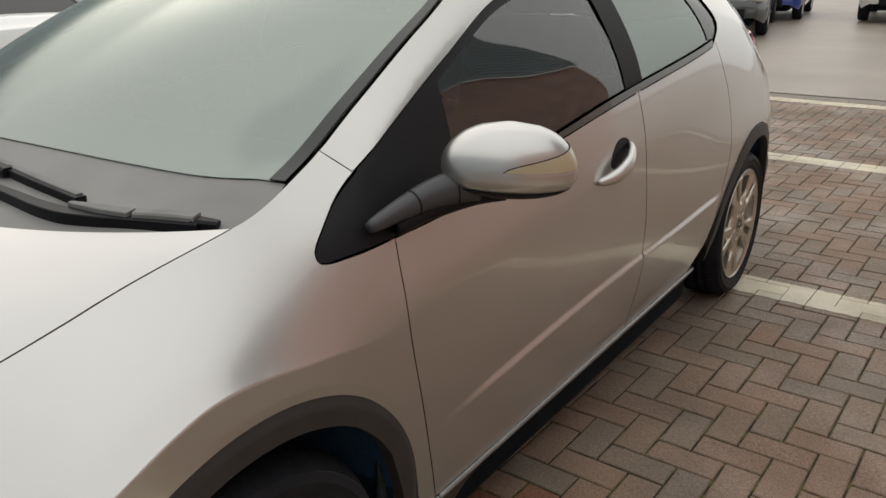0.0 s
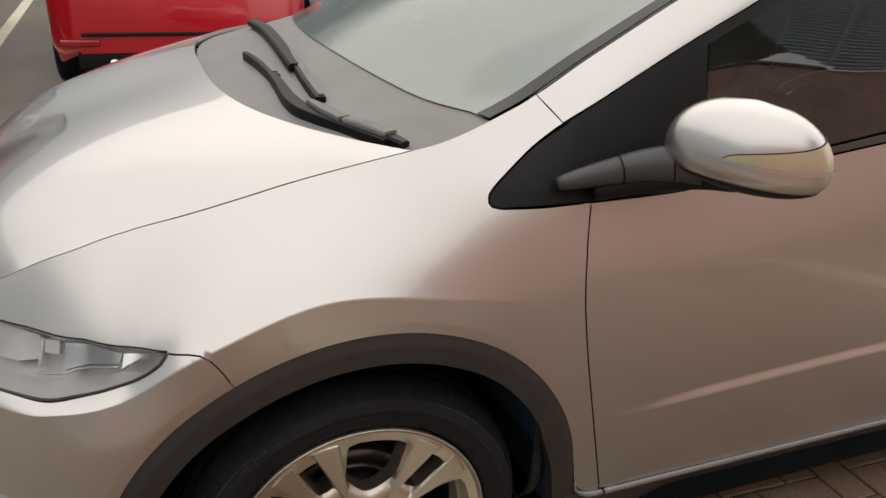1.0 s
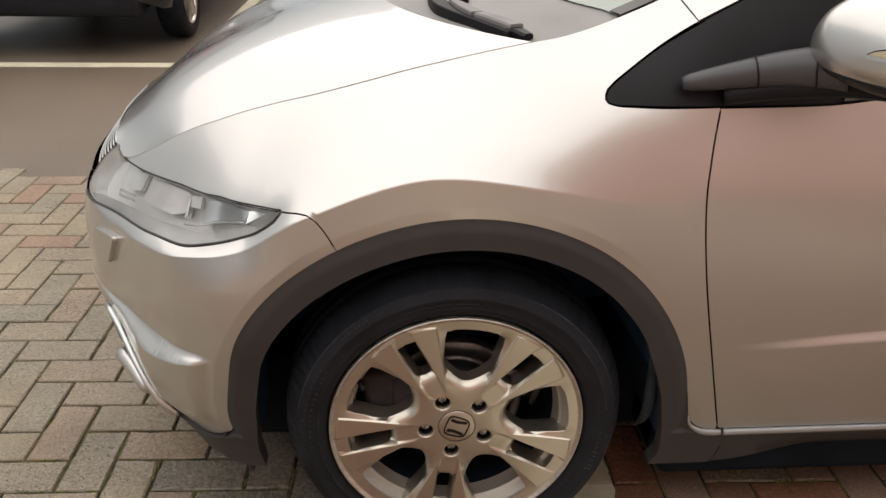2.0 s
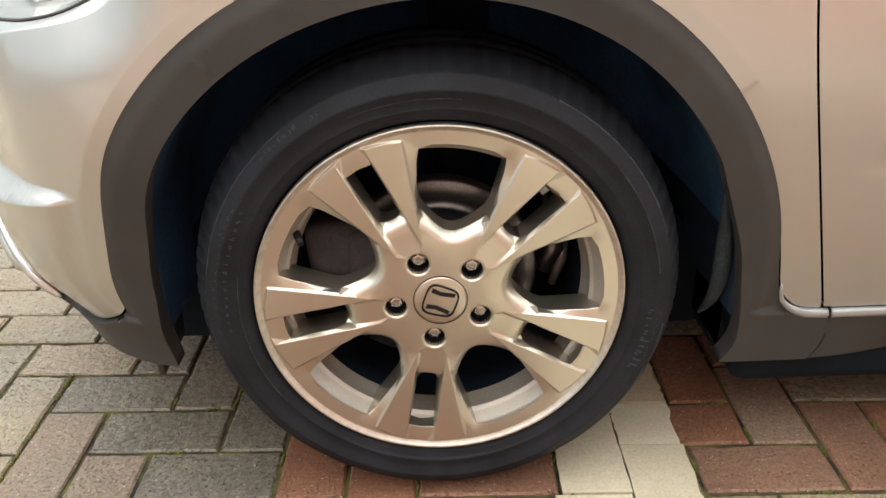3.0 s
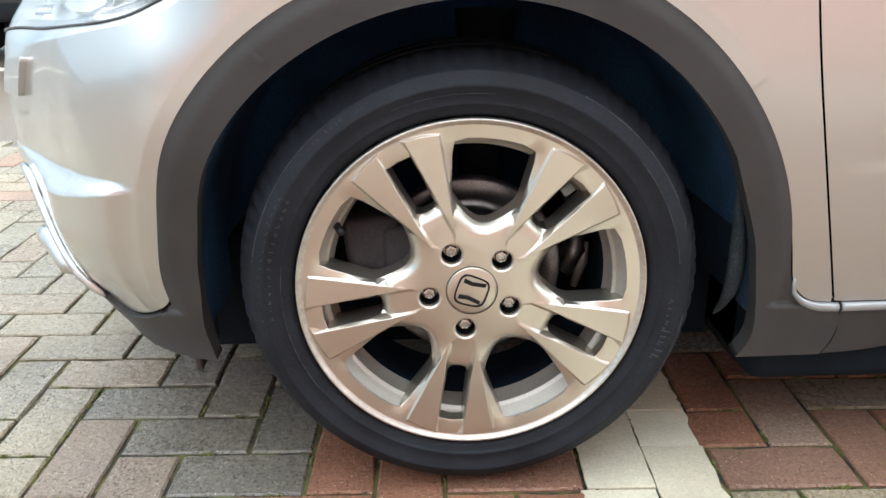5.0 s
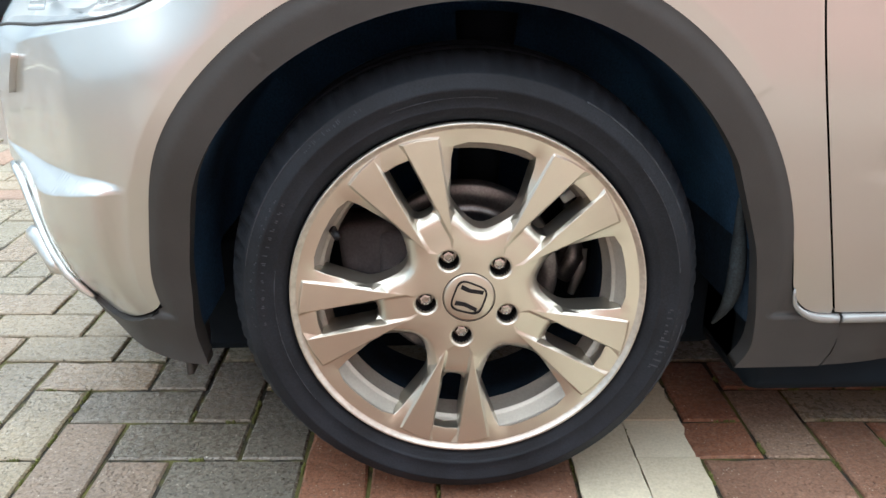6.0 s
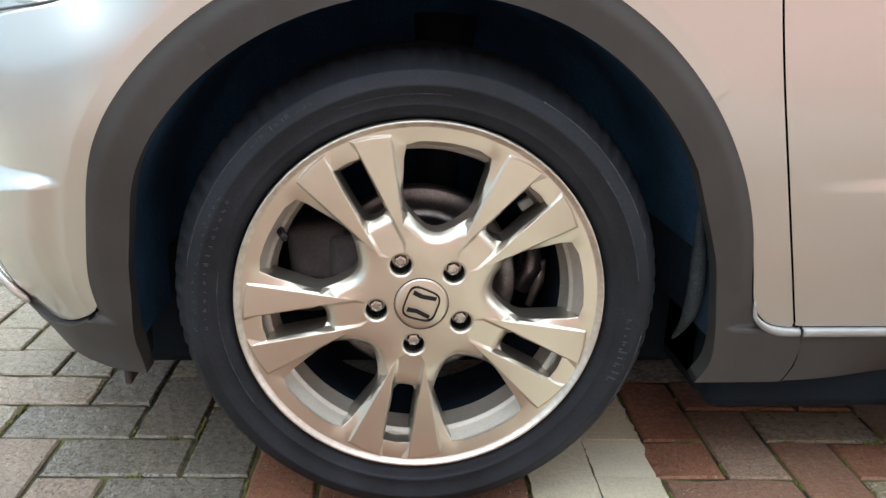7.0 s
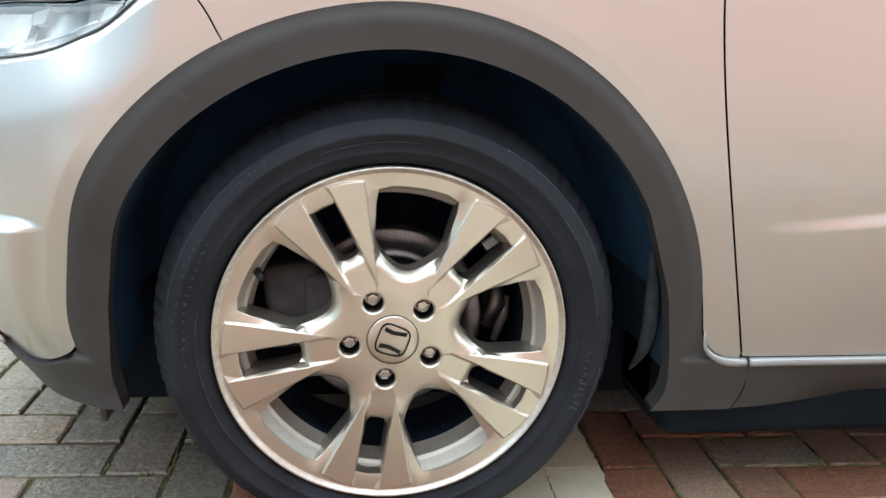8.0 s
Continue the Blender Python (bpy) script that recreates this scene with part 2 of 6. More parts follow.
# wet blocks, darkened further to carry the car's contact shade
WETSHADEPAVER = brick_material("wet_shaded_paving_block", [(0.0, (0.150, 0.132, 0.104)), (0.4, (0.160, 0.136, 0.105)), (0.7, (0.142, 0.128, 0.104)), (1.0, (0.168, 0.136, 0.103))], 0.52, 0.24)
MOSS = joint_material("mossy_joint_sand", (0.024, 0.021, 0.015), (0.105, 0.100, 0.026))
ASPHALT = material("damp_asphalt", (0.135, 0.102, 0.074), 0.45, 0.0, 0.25, 0.7, 0.3, 160.0, 0.6)
PALEROAD = material("wet_pale_road", (0.25, 0.205, 0.165), 0.42, 0.0, 0.15, 0.8, 0.12, 120.0, 0.3)
ROADPAINT = material("cream_road_paint", (0.62, 0.57, 0.43), 0.65, 0.0, 0.15, 5.0, 0.2, 200.0, 0.3)
MORTAR = material("mortar", (0.22, 0.19, 0.16), 0.9, 0.0, 0.2, 5.0, 0.2, 200.0, 0.4)
CLADDING = material("blue_grey_sheet_cladding", (0.30, 0.37, 0.40), 0.4, 0.2, 0.12, 2.0, 0.05, 300.0)
# blue-grey of the added walls, chosen for their reflection in the bumper
ADDEDWALL = material("added_wall_grey", (0.46, 0.53, 0.58), 0.8, 0.0, 0.15, 1.2, 0.1, 60.0, 0.3)


# ---- building helpers ----
def smooth(a, b, x):
    t = np.clip((np.asarray(x, float) - a) / (b - a), 0, 1)
    return t * t * (3 - 2 * t)


def mesh_object(name, verts, faces, mat, parent=None, label="", normals=None, flat=False):
    me = bpy.data.meshes.new(name)
    me.from_pydata([tuple(map(float, v)) for v in verts], [], [tuple(map(int, f)) for f in faces])
    me.materials.append(mat)
    me.polygons.foreach_set("use_smooth", [not flat] * len(me.polygons))
    if normals is not None:
        me.normals_split_custom_set_from_vertices([tuple(map(float, n)) for n in normals])
    me.update()
    ob = new(name, me)
    if parent:
        ob.parent = parent
    if label:
        ob["label"] = label
    return ob


def part(name, bm, mat, parent=None, label="", flat=False):
    me = bpy.data.meshes.new(name)
    bm.to_mesh(me)
    bm.free()
    me.materials.append(mat)
    me.polygons.foreach_set("use_smooth", [not flat] * len(me.polygons))
    me.update()
    ob = new(name, me)
    if parent:
        ob.parent = parent
    if label:
        ob["label"] = label
    return ob


def thing(name, label, category, at=(0, 0, 0), group="", kind=""):
    ob = new(name)
    ob.location = at
    return tagged(ob, label, category, group, kind)


def bevel_box(x0, x1, y0, y1, z0, z1, r=0.01, seg=2, bm=None):
    bm = bm or bmesh.new()
    made = bmesh.ops.create_cube(bm, size=1, matrix=Matrix.LocRotScale(((x0 + x1) / 2, (y0 + y1) / 2, (z0 + z1) / 2), None, (x1 - x0, y1 - y0, z1 - z0)))
    edges = {e for v in made["verts"] for e in v.link_edges}
    if r:
        bmesh.ops.bevel(bm, geom=list(edges), offset=r, segments=seg, affect="EDGES", profile=0.6)
    return bm


def revolve(profile, seg=96, axis="Y", bm=None, close=False):
    """Turn (radius, along) points about the y axis."""
    bm = bm or bmesh.new()
    rings = []
    for r, y in profile:
        rings.append([bm.verts.new((r * math.cos(2 * math.pi * k / seg), y, r * math.sin(2 * math.pi * k / seg))) for k in range(seg)])
    for a, b in zip(rings, rings[1:]):
        for k in range(seg):
            bm.faces.new((a[k], a[(k + 1) % seg], b[(k + 1) % seg], b[k]))
    if close:
        bm.faces.new(rings[0])
        bm.faces.new(list(reversed(rings[-1])))
    bmesh.ops.recalc_face_normals(bm, faces=bm.faces)
    return bm


def tube(points, radius, seg=10, bm=None, flatten=1.0):
    """A round bar along points; radius may be a list."""
    bm = bm or bmesh.new()
    pts = [Vector(p) for p in points]
    rad = radius if isinstance(radius, (list, tuple)) else [radius] * len(pts)
    rings = []
    for i, p in enumerate(pts):
        d = (pts[min(i + 1, len(pts) - 1)] - pts[max(i - 1, 0)]).normalized()
        side = d.cross(Vector((0, 0, 1)))
        side = side.normalized() if side.length > 1e-4 else Vector((1, 0, 0))
        up = side.cross(d).normalized()
        rings.append([bm.verts.new(p + side * rad[i] * math.cos(a) + up * rad[i] * flatten * math.sin(a)) for a in [2 * math.pi * k / seg for k in range(seg)]])
    for a, b in zip(rings, rings[1:]):
        for k in range(seg):
            bm.faces.new((a[k], a[(k + 1) % seg], b[(k + 1) % seg], b[k]))
    bm.faces.new(list(reversed(rings[0])))
    bm.faces.new(rings[-1])
    bmesh.ops.recalc_face_normals(bm, faces=bm.faces)
    return bm


def rows_pchip(xk, yk, x):
    """Shape-keeping cubic: knots xk, yk of shape (N, K), one x for each row."""
    h, dy = np.diff(xk, axis=1), np.diff(yk, axis=1)
    s = dy / h
    w1, w2 = 2 * h[:, 1:] + h[:, :-1], h[:, 1:] + 2 * h[:, :-1]
    good = s[:, 1:] * s[:, :-1] > 0
    with np.errstate(divide="ignore", invalid="ignore"):
        inner = np.where(good, (w1 + w2) / (w1 / s[:, :-1] + w2 / s[:, 1:]), 0.0)
    # softer than strict monotone: mean slope where the sign turns
    inner = np.where(good, inner, 0.25 * (s[:, 1:] + s[:, :-1]))
    m = np.concatenate([s[:, :1], inner, s[:, -1:]], axis=1)
    i = np.clip((x[:, None] >= xk).sum(1) - 1, 0, xk.shape[1] - 2)
    r = np.arange(len(x))
    hh = h[r, i]
    t = np.clip((x - xk[r, i]) / hh, -0.5, 1.5)
    a, b = yk[r, i], yk[r, i + 1]
    ma, mb = m[r, i] * hh, m[r, i + 1] * hh
    return (2 * t**3 - 3 * t**2 + 1) * a + (t**3 - 2 * t**2 + t) * ma + (-2 * t**3 + 3 * t**2) * b + (t**3 - t**2) * mb


def pchip(xs, ys, x):
    x = np.atleast_1d(np.asarray(x, float))
    return rows_pchip(np.tile(np.asarray(xs, float), (len(x), 1)), np.tile(np.asarray(ys, float), (len(x), 1)), x)


# ---- shape of the silver car's skin ----
# x runs to the rear from the front axle, y into the car, z up; the middle of the car is at y = MID
MID = 0.83
WHEELBASE, HUB = 2.635, 0.31
PLAN = [(-0.815, 0.83), (-0.802, 0.64), (-0.768, 0.46), (-0.715, 0.335), (-0.632, 0.225), (-0.545, 0.110), (-0.46, 0.025), (-0.38, 0.0), (-0.28, 0.0)]
arc = np.concatenate([[0], np.cumsum([math.dist(a, b) for a, b in zip(PLAN, PLAN[1:])])])
arc = arc - arc[-1] - 0.28
U0 = float(arc[0])
UST = [U0, -1.0, -0.76, -0.62, -0.45, -0.36, -0.25, -0.05, 0.15, 0.30, 0.45, 0.70, 1.0, 1.4, 2.0, 2.6, 3.0, 3.35]
# height and set-back of each level, station by station
L0 = [(.20, .06), (.20, .06), (.20, .06), (.21, .045), (.245, .035), (.25, .032), (.25, .03), (.25, .03), (.25, .015), (.25, .012), (.25, .01), (.25, .01), (.25, .01), (.25, .01), (.25, .01), (.25, .02), (.25, .08), (.28, .30)]
L1 = [(.31, .0), (.31, .0), (.31, .0), (.31, -.002), (.34, .002), (.37, -.010), (.4, -.02), (.4, -.03), (.4, -.02), (.4, -.012), (.4, -.010), (.4, -.010), (.4, -.010), (.4, -.010), (.4, -.015), (.4, -.03), (.4, .0), (.42, .22)]
L2 = [(.50, -.004), (.52, -.006), (.53, -.008), (.545, -.007), (.575, -.017), (.60, -.030), (.62, -.042), (.66, -.046), (.62, -.044), (.6, -.03), (.6, -.027), (.6, -.027), (.6, -.027), (.6, -.027), (.6, -.035), (.65, -.05), (.65, .0), (.65, .2)]
L3 = [(.62, .014), (.615, .010), (.605, .002), (.623, -.001), (.649, -.006), (.668, -.014), (.735, -.044), (.80, -.044), (.775, -.040), (.75, -.031), (.75, -.025), (.755, -.022), (.77, -.02), (.8, -.018), (.85, -.015), (.88, -.01), (.85, .03), (.8, .22)]
L4 = [(.68, .055), (.675, .048), (.66, .036), (.66, .046), (.66, .043), (.69, .020), (.785, .01), (.845, .0), (.83, -.012), (.845, -.010), (.88, .005), (.91, .012), (.96, .012), (1.015, .015), (1.07, .02), (1.1, .06), (1.0, .1), (.95, .27)]
L5 = [(.715, .088), (.716, .078), (.71, .058), (.715, .075), (.72, .088), (.73, .052), (.83, .07), (.89, .055), (.91, .042), (.935, .033), (1.060, .076), (1.178, .11), (1.29, .165), (1.35, .2), (1.31, .16), (1.25, .18), (1.12, .18), (1.05, .33)]
SEAM_U = [U0, -1.13, -0.90, -0.777, -0.722, -0.668, -0.618, -0.551, -0.411, -0.268, -0.15, -0.046, 0.114, 0.15, 0.30, 0.45, 0.70, 1.0, 1.4, 2.0, 2.6, 3.0, 3.35]
L6 = [(.742, .108), (.745, .102), (.747, .088), (.722, .062), (.743, .080), (.767, .094), (.790, .107), (.815, .142), (.850, .192), (.878, .170), (.908, .150), (.937, .135), (.980, .102), (.986, .104), (1.035, .125), (1.12, .135), (1.245, .165), (1.36, .22), (1.41, .26), (1.40, .26), (1.34, .27), (1.25, .30), (1.10, .40)]
LEVELS = [L0, L1, L2, L3, L4, L5, L6]


def stations(lv):
    return SEAM_U if len(lv) == len(SEAM_U) else UST


def door_line(u):
    """Height of the pressed line along the doors."""
    return pchip([-2.0, 0.5, 0.72, 1.19, 1.82, 2.19, 4.0], [0.47, 0.478, 0.497, 0.520, 0.534, 0.550, 0.56], u)


def blade(u):
    """Upper edge and height of the blade pressed into the bumper's corner."""
    return (pchip([-1.3, -0.82, -0.67, -0.55, -0.46, -0.40, -0.30, 4.0], [0.443, 0.445, 0.449, 0.457, 0.463, 0.456, 0.45, 0.45], u),
            pchip([-1.3, -0.84, -0.75, -0.66, -0.58, -0.51, -0.45, -0.39, -0.30, 4.0], [0.001, 0.002, 0.008, 0.016, 0.025, 0.020, 0.013, 0.001, 0.0005, 0.0005], u))


def body_skin(u, z, pressed=True):
    """The place on the skin at the length u along the flank and nose and at the height z; with or without the bumper's blade."""
    u, z = np.atleast_1d(np.asarray(u, float)), np.atleast_1d(np.asarray(z, float))
    px = np.where(u > -0.28, u, pchip(arc, [p[0] for p in PLAN], np.minimum(u, -0.28)))
    py = np.where(u > -0.28, 0.0, pchip(arc, [p[1] for p in PLAN], np.minimum(u, -0.28)))
    turn = np.radians(pchip([U0, -1.15, -0.95, -0.8, -0.62, -0.45, -0.28, -0.1], [90, 80, 67, 56, 42, 25, 10, 0], np.minimum(u, -0.1)))
    nx, ny = np.sin(turn), np.cos(turn)
    zk = np.stack([pchip(stations(lv), [p[0] for p in lv], u) for lv in LEVELS], 1)
    dk = np.stack([pchip(stations(lv), [p[1] for p in lv], u) for lv in LEVELS], 1)
    soft = rows_pchip(zk, dk, z)
    hard = np.where(z < zk[:, 3], rows_pchip(zk[:, :4], dk[:, :4], z), rows_pchip(zk[:, 3:], dk[:, 3:], z))
    w = (1 - smooth(0.12, 0.40, u)) * smooth(-0.80, -0.50, u) * (0.72 + 0.28 * smooth(-0.42, -0.27, u))
    d = soft * (1 - w) + hard * w
    # pressed line along the doors: the flank stands out below it
    zc = door_line(u)
    fade = smooth(0.45, 0.75, u) * (1 - smooth(2.1, 2.3, u))
    d = d - 0.010 * fade * smooth(-0.002, 0.018, zc - z) * smooth(0.26, 0.44, z)
    # blade over the corner lamp: a crescent that faces up
    if pressed:
        top, tall = blade(u)
        d = d - 1.15 * tall * np.clip((top - z) / np.maximum(tall, 0.004), 0, 1) * smooth(0.24, 0.40, z) * smooth(0.443, 0.480, np.hypot(u - 0.005, z - HUB)) * (u < 0)
    return np.stack([px + nx * d, py + ny * d, z], 1)


FLANGE = 0.443


def skin(u, z):
    """The skin with the flat flange that runs round the front wheel arch."""
    u, z = np.atleast_1d(np.asarray(u, float)), np.atleast_1d(np.asarray(z, float))
    p = body_skin(u, z)
    r = np.hypot(u - 0.005, z - HUB)
    near = (r < FLANGE) & (r > 0.30) & (z > 0.24)
    if near.any():
        k = FLANGE / r[near]
        edge = body_skin(0.005 + (u[near] - 0.005) * k, HUB + (z[near] - HUB) * k, False)
        fade = smooth(0.24, 0.34, z[near])
        flat = edge[:, 1] + 0.06 * (FLANGE - r[near])
        p[near, 1] = p[near, 1] * (1 - fade) + flat * fade
    return p


def skin_normal(u, z, e=0.0015):
    a = skin(np.asarray(u) + e, z) - skin(np.asarray(u) - e, z)
    b = skin(u, np.asarray(z) + e) - skin(u, np.asarray(z) - e)
    n = np.cross(a, b)
    return n / (np.linalg.norm(n, axis=1, keepdims=True) + 1e-12)


def line(points, step=0.012):
    """Points along a polyline, evenly."""
    out = []
    for a, b in zip(points, points[1:]):
        k = max(1, int(math.dist(a, b) / step))
        out += [(a[0] + (b[0] - a[0]) * i / k, a[1] + (b[1] - a[1]) * i / k) for i in range(k)]
    return out + [points[-1]]


def curve(points, step=0.012):
    """A smooth curve through points (Catmull-Rom)."""
    p = [points[0], *points, points[-1]]
    out = []
    for a, b, c, d in zip(p, p[1:], p[2:], p[3:]):
        k = max(2, int(math.dist(b, c) / step))
        for i in range(k):
            t = i / k
            out.append(tuple(0.5 * (2 * b[q] + (c[q] - a[q]) * t + (2 * a[q] - 5 * b[q] + 4 * c[q] - d[q]) * t * t + (3 * b[q] - a[q] - 3 * c[q] + d[q]) * t**3) for q in range(len(b))))
    return out + [tuple(points[-1])]


def inside(poly, pts):
    poly, pts = np.asarray(poly), np.asarray(pts)
    res = np.zeros(len(pts), bool)
    x, y = pts[:, 0], pts[:, 1]
    for (x1, y1), (x2, y2) in zip(poly, np.roll(poly, -1, axis=0)):
        hit = ((y1 > y) != (y2 > y)) & (x < (x2 - x1) * (y - y1) / (y2 - y1 + 1e-15) + x1)
        res ^= hit
    return res


def shrink(poly, g):
    """Move an outline inwards by g (a panel gap)."""
    p = np.asarray(poly, float)
    area = np.sum(p[:, 0] * np.roll(p[:, 1], -1) - np.roll(p[:, 0], -1) * p[:, 1])
    t = np.roll(p, -1, axis=0) - np.roll(p, 1, axis=0)
    t /= np.linalg.norm(t, axis=1, keepdims=True) + 1e-12
    n = np.stack([-t[:, 1], t[:, 0]], 1) * np.sign(area)
    return p + n * g


def triangulate(outline, holes=(), step=0.02, extra=(), lines=()):
    """Flat triangles inside an outline, with holes, fixed inner points and fixed lines."""
    from mathutils.geometry import delaunay_2d_cdt
    verts, edges = [], []
    for loop in (outline, *holes):
        k = len(verts)
        verts += [tuple(map(float, p)) for p in loop]
        edges += [(k + i, k + (i + 1) % len(loop)) for i in range(len(loop))]
    for ln in lines:
        k = len(verts)
        verts += [tuple(map(float, p)) for p in ln]
        edges += [(k + i, k + i + 1) for i in range(len(ln) - 1)]
    o = np.asarray(outline)
    gx, gz = np.meshgrid(np.arange(o[:, 0].min(), o[:, 0].max(), step), np.arange(o[:, 1].min(), o[:, 1].max(), step)) if step else (np.zeros(0), np.zeros(0))
    grid = np.stack([gx.ravel(), gz.ravel()], 1)
    if len(grid):
        keep = inside(o, grid)
        for h in holes:
            keep &= ~inside(h, grid)
        border = np.asarray(verts)
        grid = grid[keep]
        near = np.array([np.min(np.hypot(border[:, 0] - g[0], border[:, 1] - g[1])) > step * 0.45 for g in grid], bool) if len(grid) else []
        verts += [tuple(map(float, g)) for g in grid[near]] if len(grid) else []
    verts += [tuple(map(float, e)) for e in extra]
    vs, _, fs, *_ = delaunay_2d_cdt([Vector(v) for v in verts], edges, [], 0, 1e-6)
    pts = np.array([tuple(v) for v in vs])
    tris = np.array([tuple(f) for f in fs])
    mid = pts[tris].mean(axis=1)
    keep = inside(o, mid)
    for h in holes:
        keep &= ~inside(h, mid)
    return pts, tris[keep]


def skin_panel(name, outline, mat, parent, label="", gap=0.002, offset=0.0, holes=(), step=0.018, depth=0.012, flip=True, place=None, normal=None, mirror=True, lines=()):
    """A pressed panel that follows the skin inside an outline in (u, z), with a turned-in edge; and its twin on the far side."""
    place, normal = place or skin, normal or skin_normal
    out = shrink(outline, gap)
    kept = []
    for ln in lines:
        run = []
        for p, ok in zip(ln, inside(shrink(out, 0.004), ln)):
            if ok:
                run.append(p)
            elif len(run) > 1:
                kept.append(run)
                run = []
            else:
                run = []
        if len(run) > 1:
            kept.append(run)
    pts, tris = triangulate(out, holes, step, (), kept)
    n = normal(pts[:, 0], pts[:, 1])
    v = place(pts[:, 0], pts[:, 1]) + n * offset
    verts, norms, faces = list(v), list(n), []
    for a, b, c in tris:
        fn = np.cross(v[b] - v[a], v[c] - v[a])
        faces.append((a, b, c) if fn @ n[a] > 0 else (a, c, b))
    for loop in (out, *holes):
        loop = np.asarray(loop, float)
        ln = normal(loop[:, 0], loop[:, 1])
        lv = place(loop[:, 0], loop[:, 1]) + ln * offset
        tang = np.roll(lv, -1, axis=0) - np.roll(lv, 1, axis=0)
        edge_n = np.cross(tang, ln)
        edge_n /= np.linalg.norm(edge_n, axis=1, keepdims=True) + 1e-12
        wide = shrink(loop, -0.001)
        edge_n = edge_n * np.sign(np.sum((place(wide[:, 0], wide[:, 1]) - place(loop[:, 0], loop[:, 1])) * edge_n))
        k = len(verts)
        m = len(loop)
        verts += list(lv) + list(lv - ln * depth)
        norms += list(edge_n) * 2
        faces += [(k + i, k + (i + 1) % m, k + m + (i + 1) % m, k + m + i) for i in range(m)]
    made = mesh_object(name, verts, faces, mat, parent, label, norms)
    if mirror:
        w = np.array(verts)
        w[:, 1] = 2 * MID - w[:, 1]
        wn_ = np.array(norms)
        wn_[:, 1] *= -1
        mesh_object(name, w, [tuple(reversed(f)) for f in faces], mat, parent, label, wn_)
    return made


# ---- the silver car ----
car = thing("car", "silver five-door hatchback with grey plastic wheel-arch trim, parked on block paving", "car")


def top_z(u):
    return pchip(SEAM_U, [p[0] for p in L6], u)


def level(lv, u):
    return float(pchip(stations(lv), [p[0] for p in lv], u)[0])


def arc_points(r, a0, a1, cx=0.005, cz=HUB, n=48):
    """An arch line; the pressed one is a little flatter low down ahead of and behind the wheel."""
    out = []
    for i in range(n + 1):
        a = a0 + (a1 - a0) * i / n
        q = r - 0.0085 * math.exp(-((a - 167) / 11) ** 2) - 0.0035 * math.exp(-((a - 30) / 22) ** 2)
        out.append((cx + q * math.cos(radians(a)), cz + q * math.sin(radians(a))))
    return out


ARCH_OUT, ARCH_IN = 0.424, 0.373
BELT = [(0.225, 0.898), (0.40, 0.898), (0.56, 0.901), (0.75, 0.924), (1.03, 0.959), (1.43, 1.003), (2.0, 1.056), (2.16, 1.073)]


def belt(u):
    return float(pchip([p[0] for p in BELT], [p[1] for p in BELT], u)[0])


DOOR_FRONT = [(0.503, 0.2715), (0.462, 0.418), (0.416, 0.594), (0.390, 0.742), (0.390, 0.816), (0.401, 0.898)]
U_CORNER = -0.777
JOINT_LOW, JOINT_HIGH = (0.371, 1.018), (0.343, level(L6, 0.343))

# front wing
seam = [(u, level(L6, u)) for u in np.linspace(0.343, U_CORNER, 70)]
wing = (arc_points(ARCH_OUT, 118.5, 9, n=56) + curve([(0.4285, 0.350), (0.4325, 0.331), (0.437, 0.312), (0.445, 0.294), (0.461, 0.278), (0.480, 0.2712), (0.5005, 0.2705)])
        + curve(DOOR_FRONT)[1:] + line([(0.401, 0.898), (0.31, 0.896), (0.245, 0.897)])[1:] + curve([(0.245, 0.897), (0.225, 0.901), (0.222, 0.913), (0.236, 0.930), (0.30, 0.974), JOINT_LOW])[1:]
        + line([JOINT_LOW, JOINT_HIGH])[1:] + seam[1:] + curve([(U_CORNER, 0.713), (-0.73, 0.711), (-0.675, 0.711), (-0.573, 0.7155), (-0.467, 0.7175), (-0.423, 0.7200), (-0.380, 0.7240), (-0.340, 0.7238), (-0.311, 0.7295), (-0.287, 0.7365)])[1:]
        + curve([(-0.287, 0.7365), (-0.240, 0.7425), (-0.2165, 0.719), (-0.199, 0.684)])[1:-1])
CREASES = [[(u, level(L3, u) + o) for u in np.arange(-0.5, 0.50, 0.012)] for o in (-0.009, -0.003, 0.0, 0.003, 0.009)]
DOOR_CREASE = [[(u, float(door_line(u)[0]) + o) for u in np.arange(0.44, 2.3, 0.02)] for o in (0.006, 0.002, -0.002, -0.005, -0.008, -0.011, -0.014, -0.018, -0.022)]
RIMS = [arc_points(r, 184, 2, n=240) for r in (0.4305, 0.4375, 0.4422, 0.4438, 0.4475, 0.454)]


def wing_normal(u, z):
    """The skin's normal, evened out lengthwise above the crease."""
    u, z = np.atleast_1d(np.asarray(u, float)), np.atleast_1d(np.asarray(z, float))
    own, wide = skin_normal(u, z), 0
    for k, share in ((-0.09, 1), (-0.06, 2), (-0.03, 3), (0.0, 3), (0.03, 3), (0.06, 2), (0.09, 1)):
        v = np.clip(u + k, -0.58, 0.33)
        wide = wide + share * skin_normal(v, np.minimum(z, pchip(SEAM_U, [p[0] for p in L6], v) - 0.004))
    wide = wide / np.linalg.norm(wide, axis=1, keepdims=True)
    f = (smooth(0.015, 0.06, z - np.array([level(L3, a) for a in u])) * smooth(0.32, 0.18, u))[:, None]
    n = own * (1 - f) + wide * f
    return n / np.linalg.norm(n, axis=1, keepdims=True)


skin_panel("front_wing", wing, SILVER, car, step=0.014, lines=CREASES + RIMS, gap=0.001, normal=wing_normal)

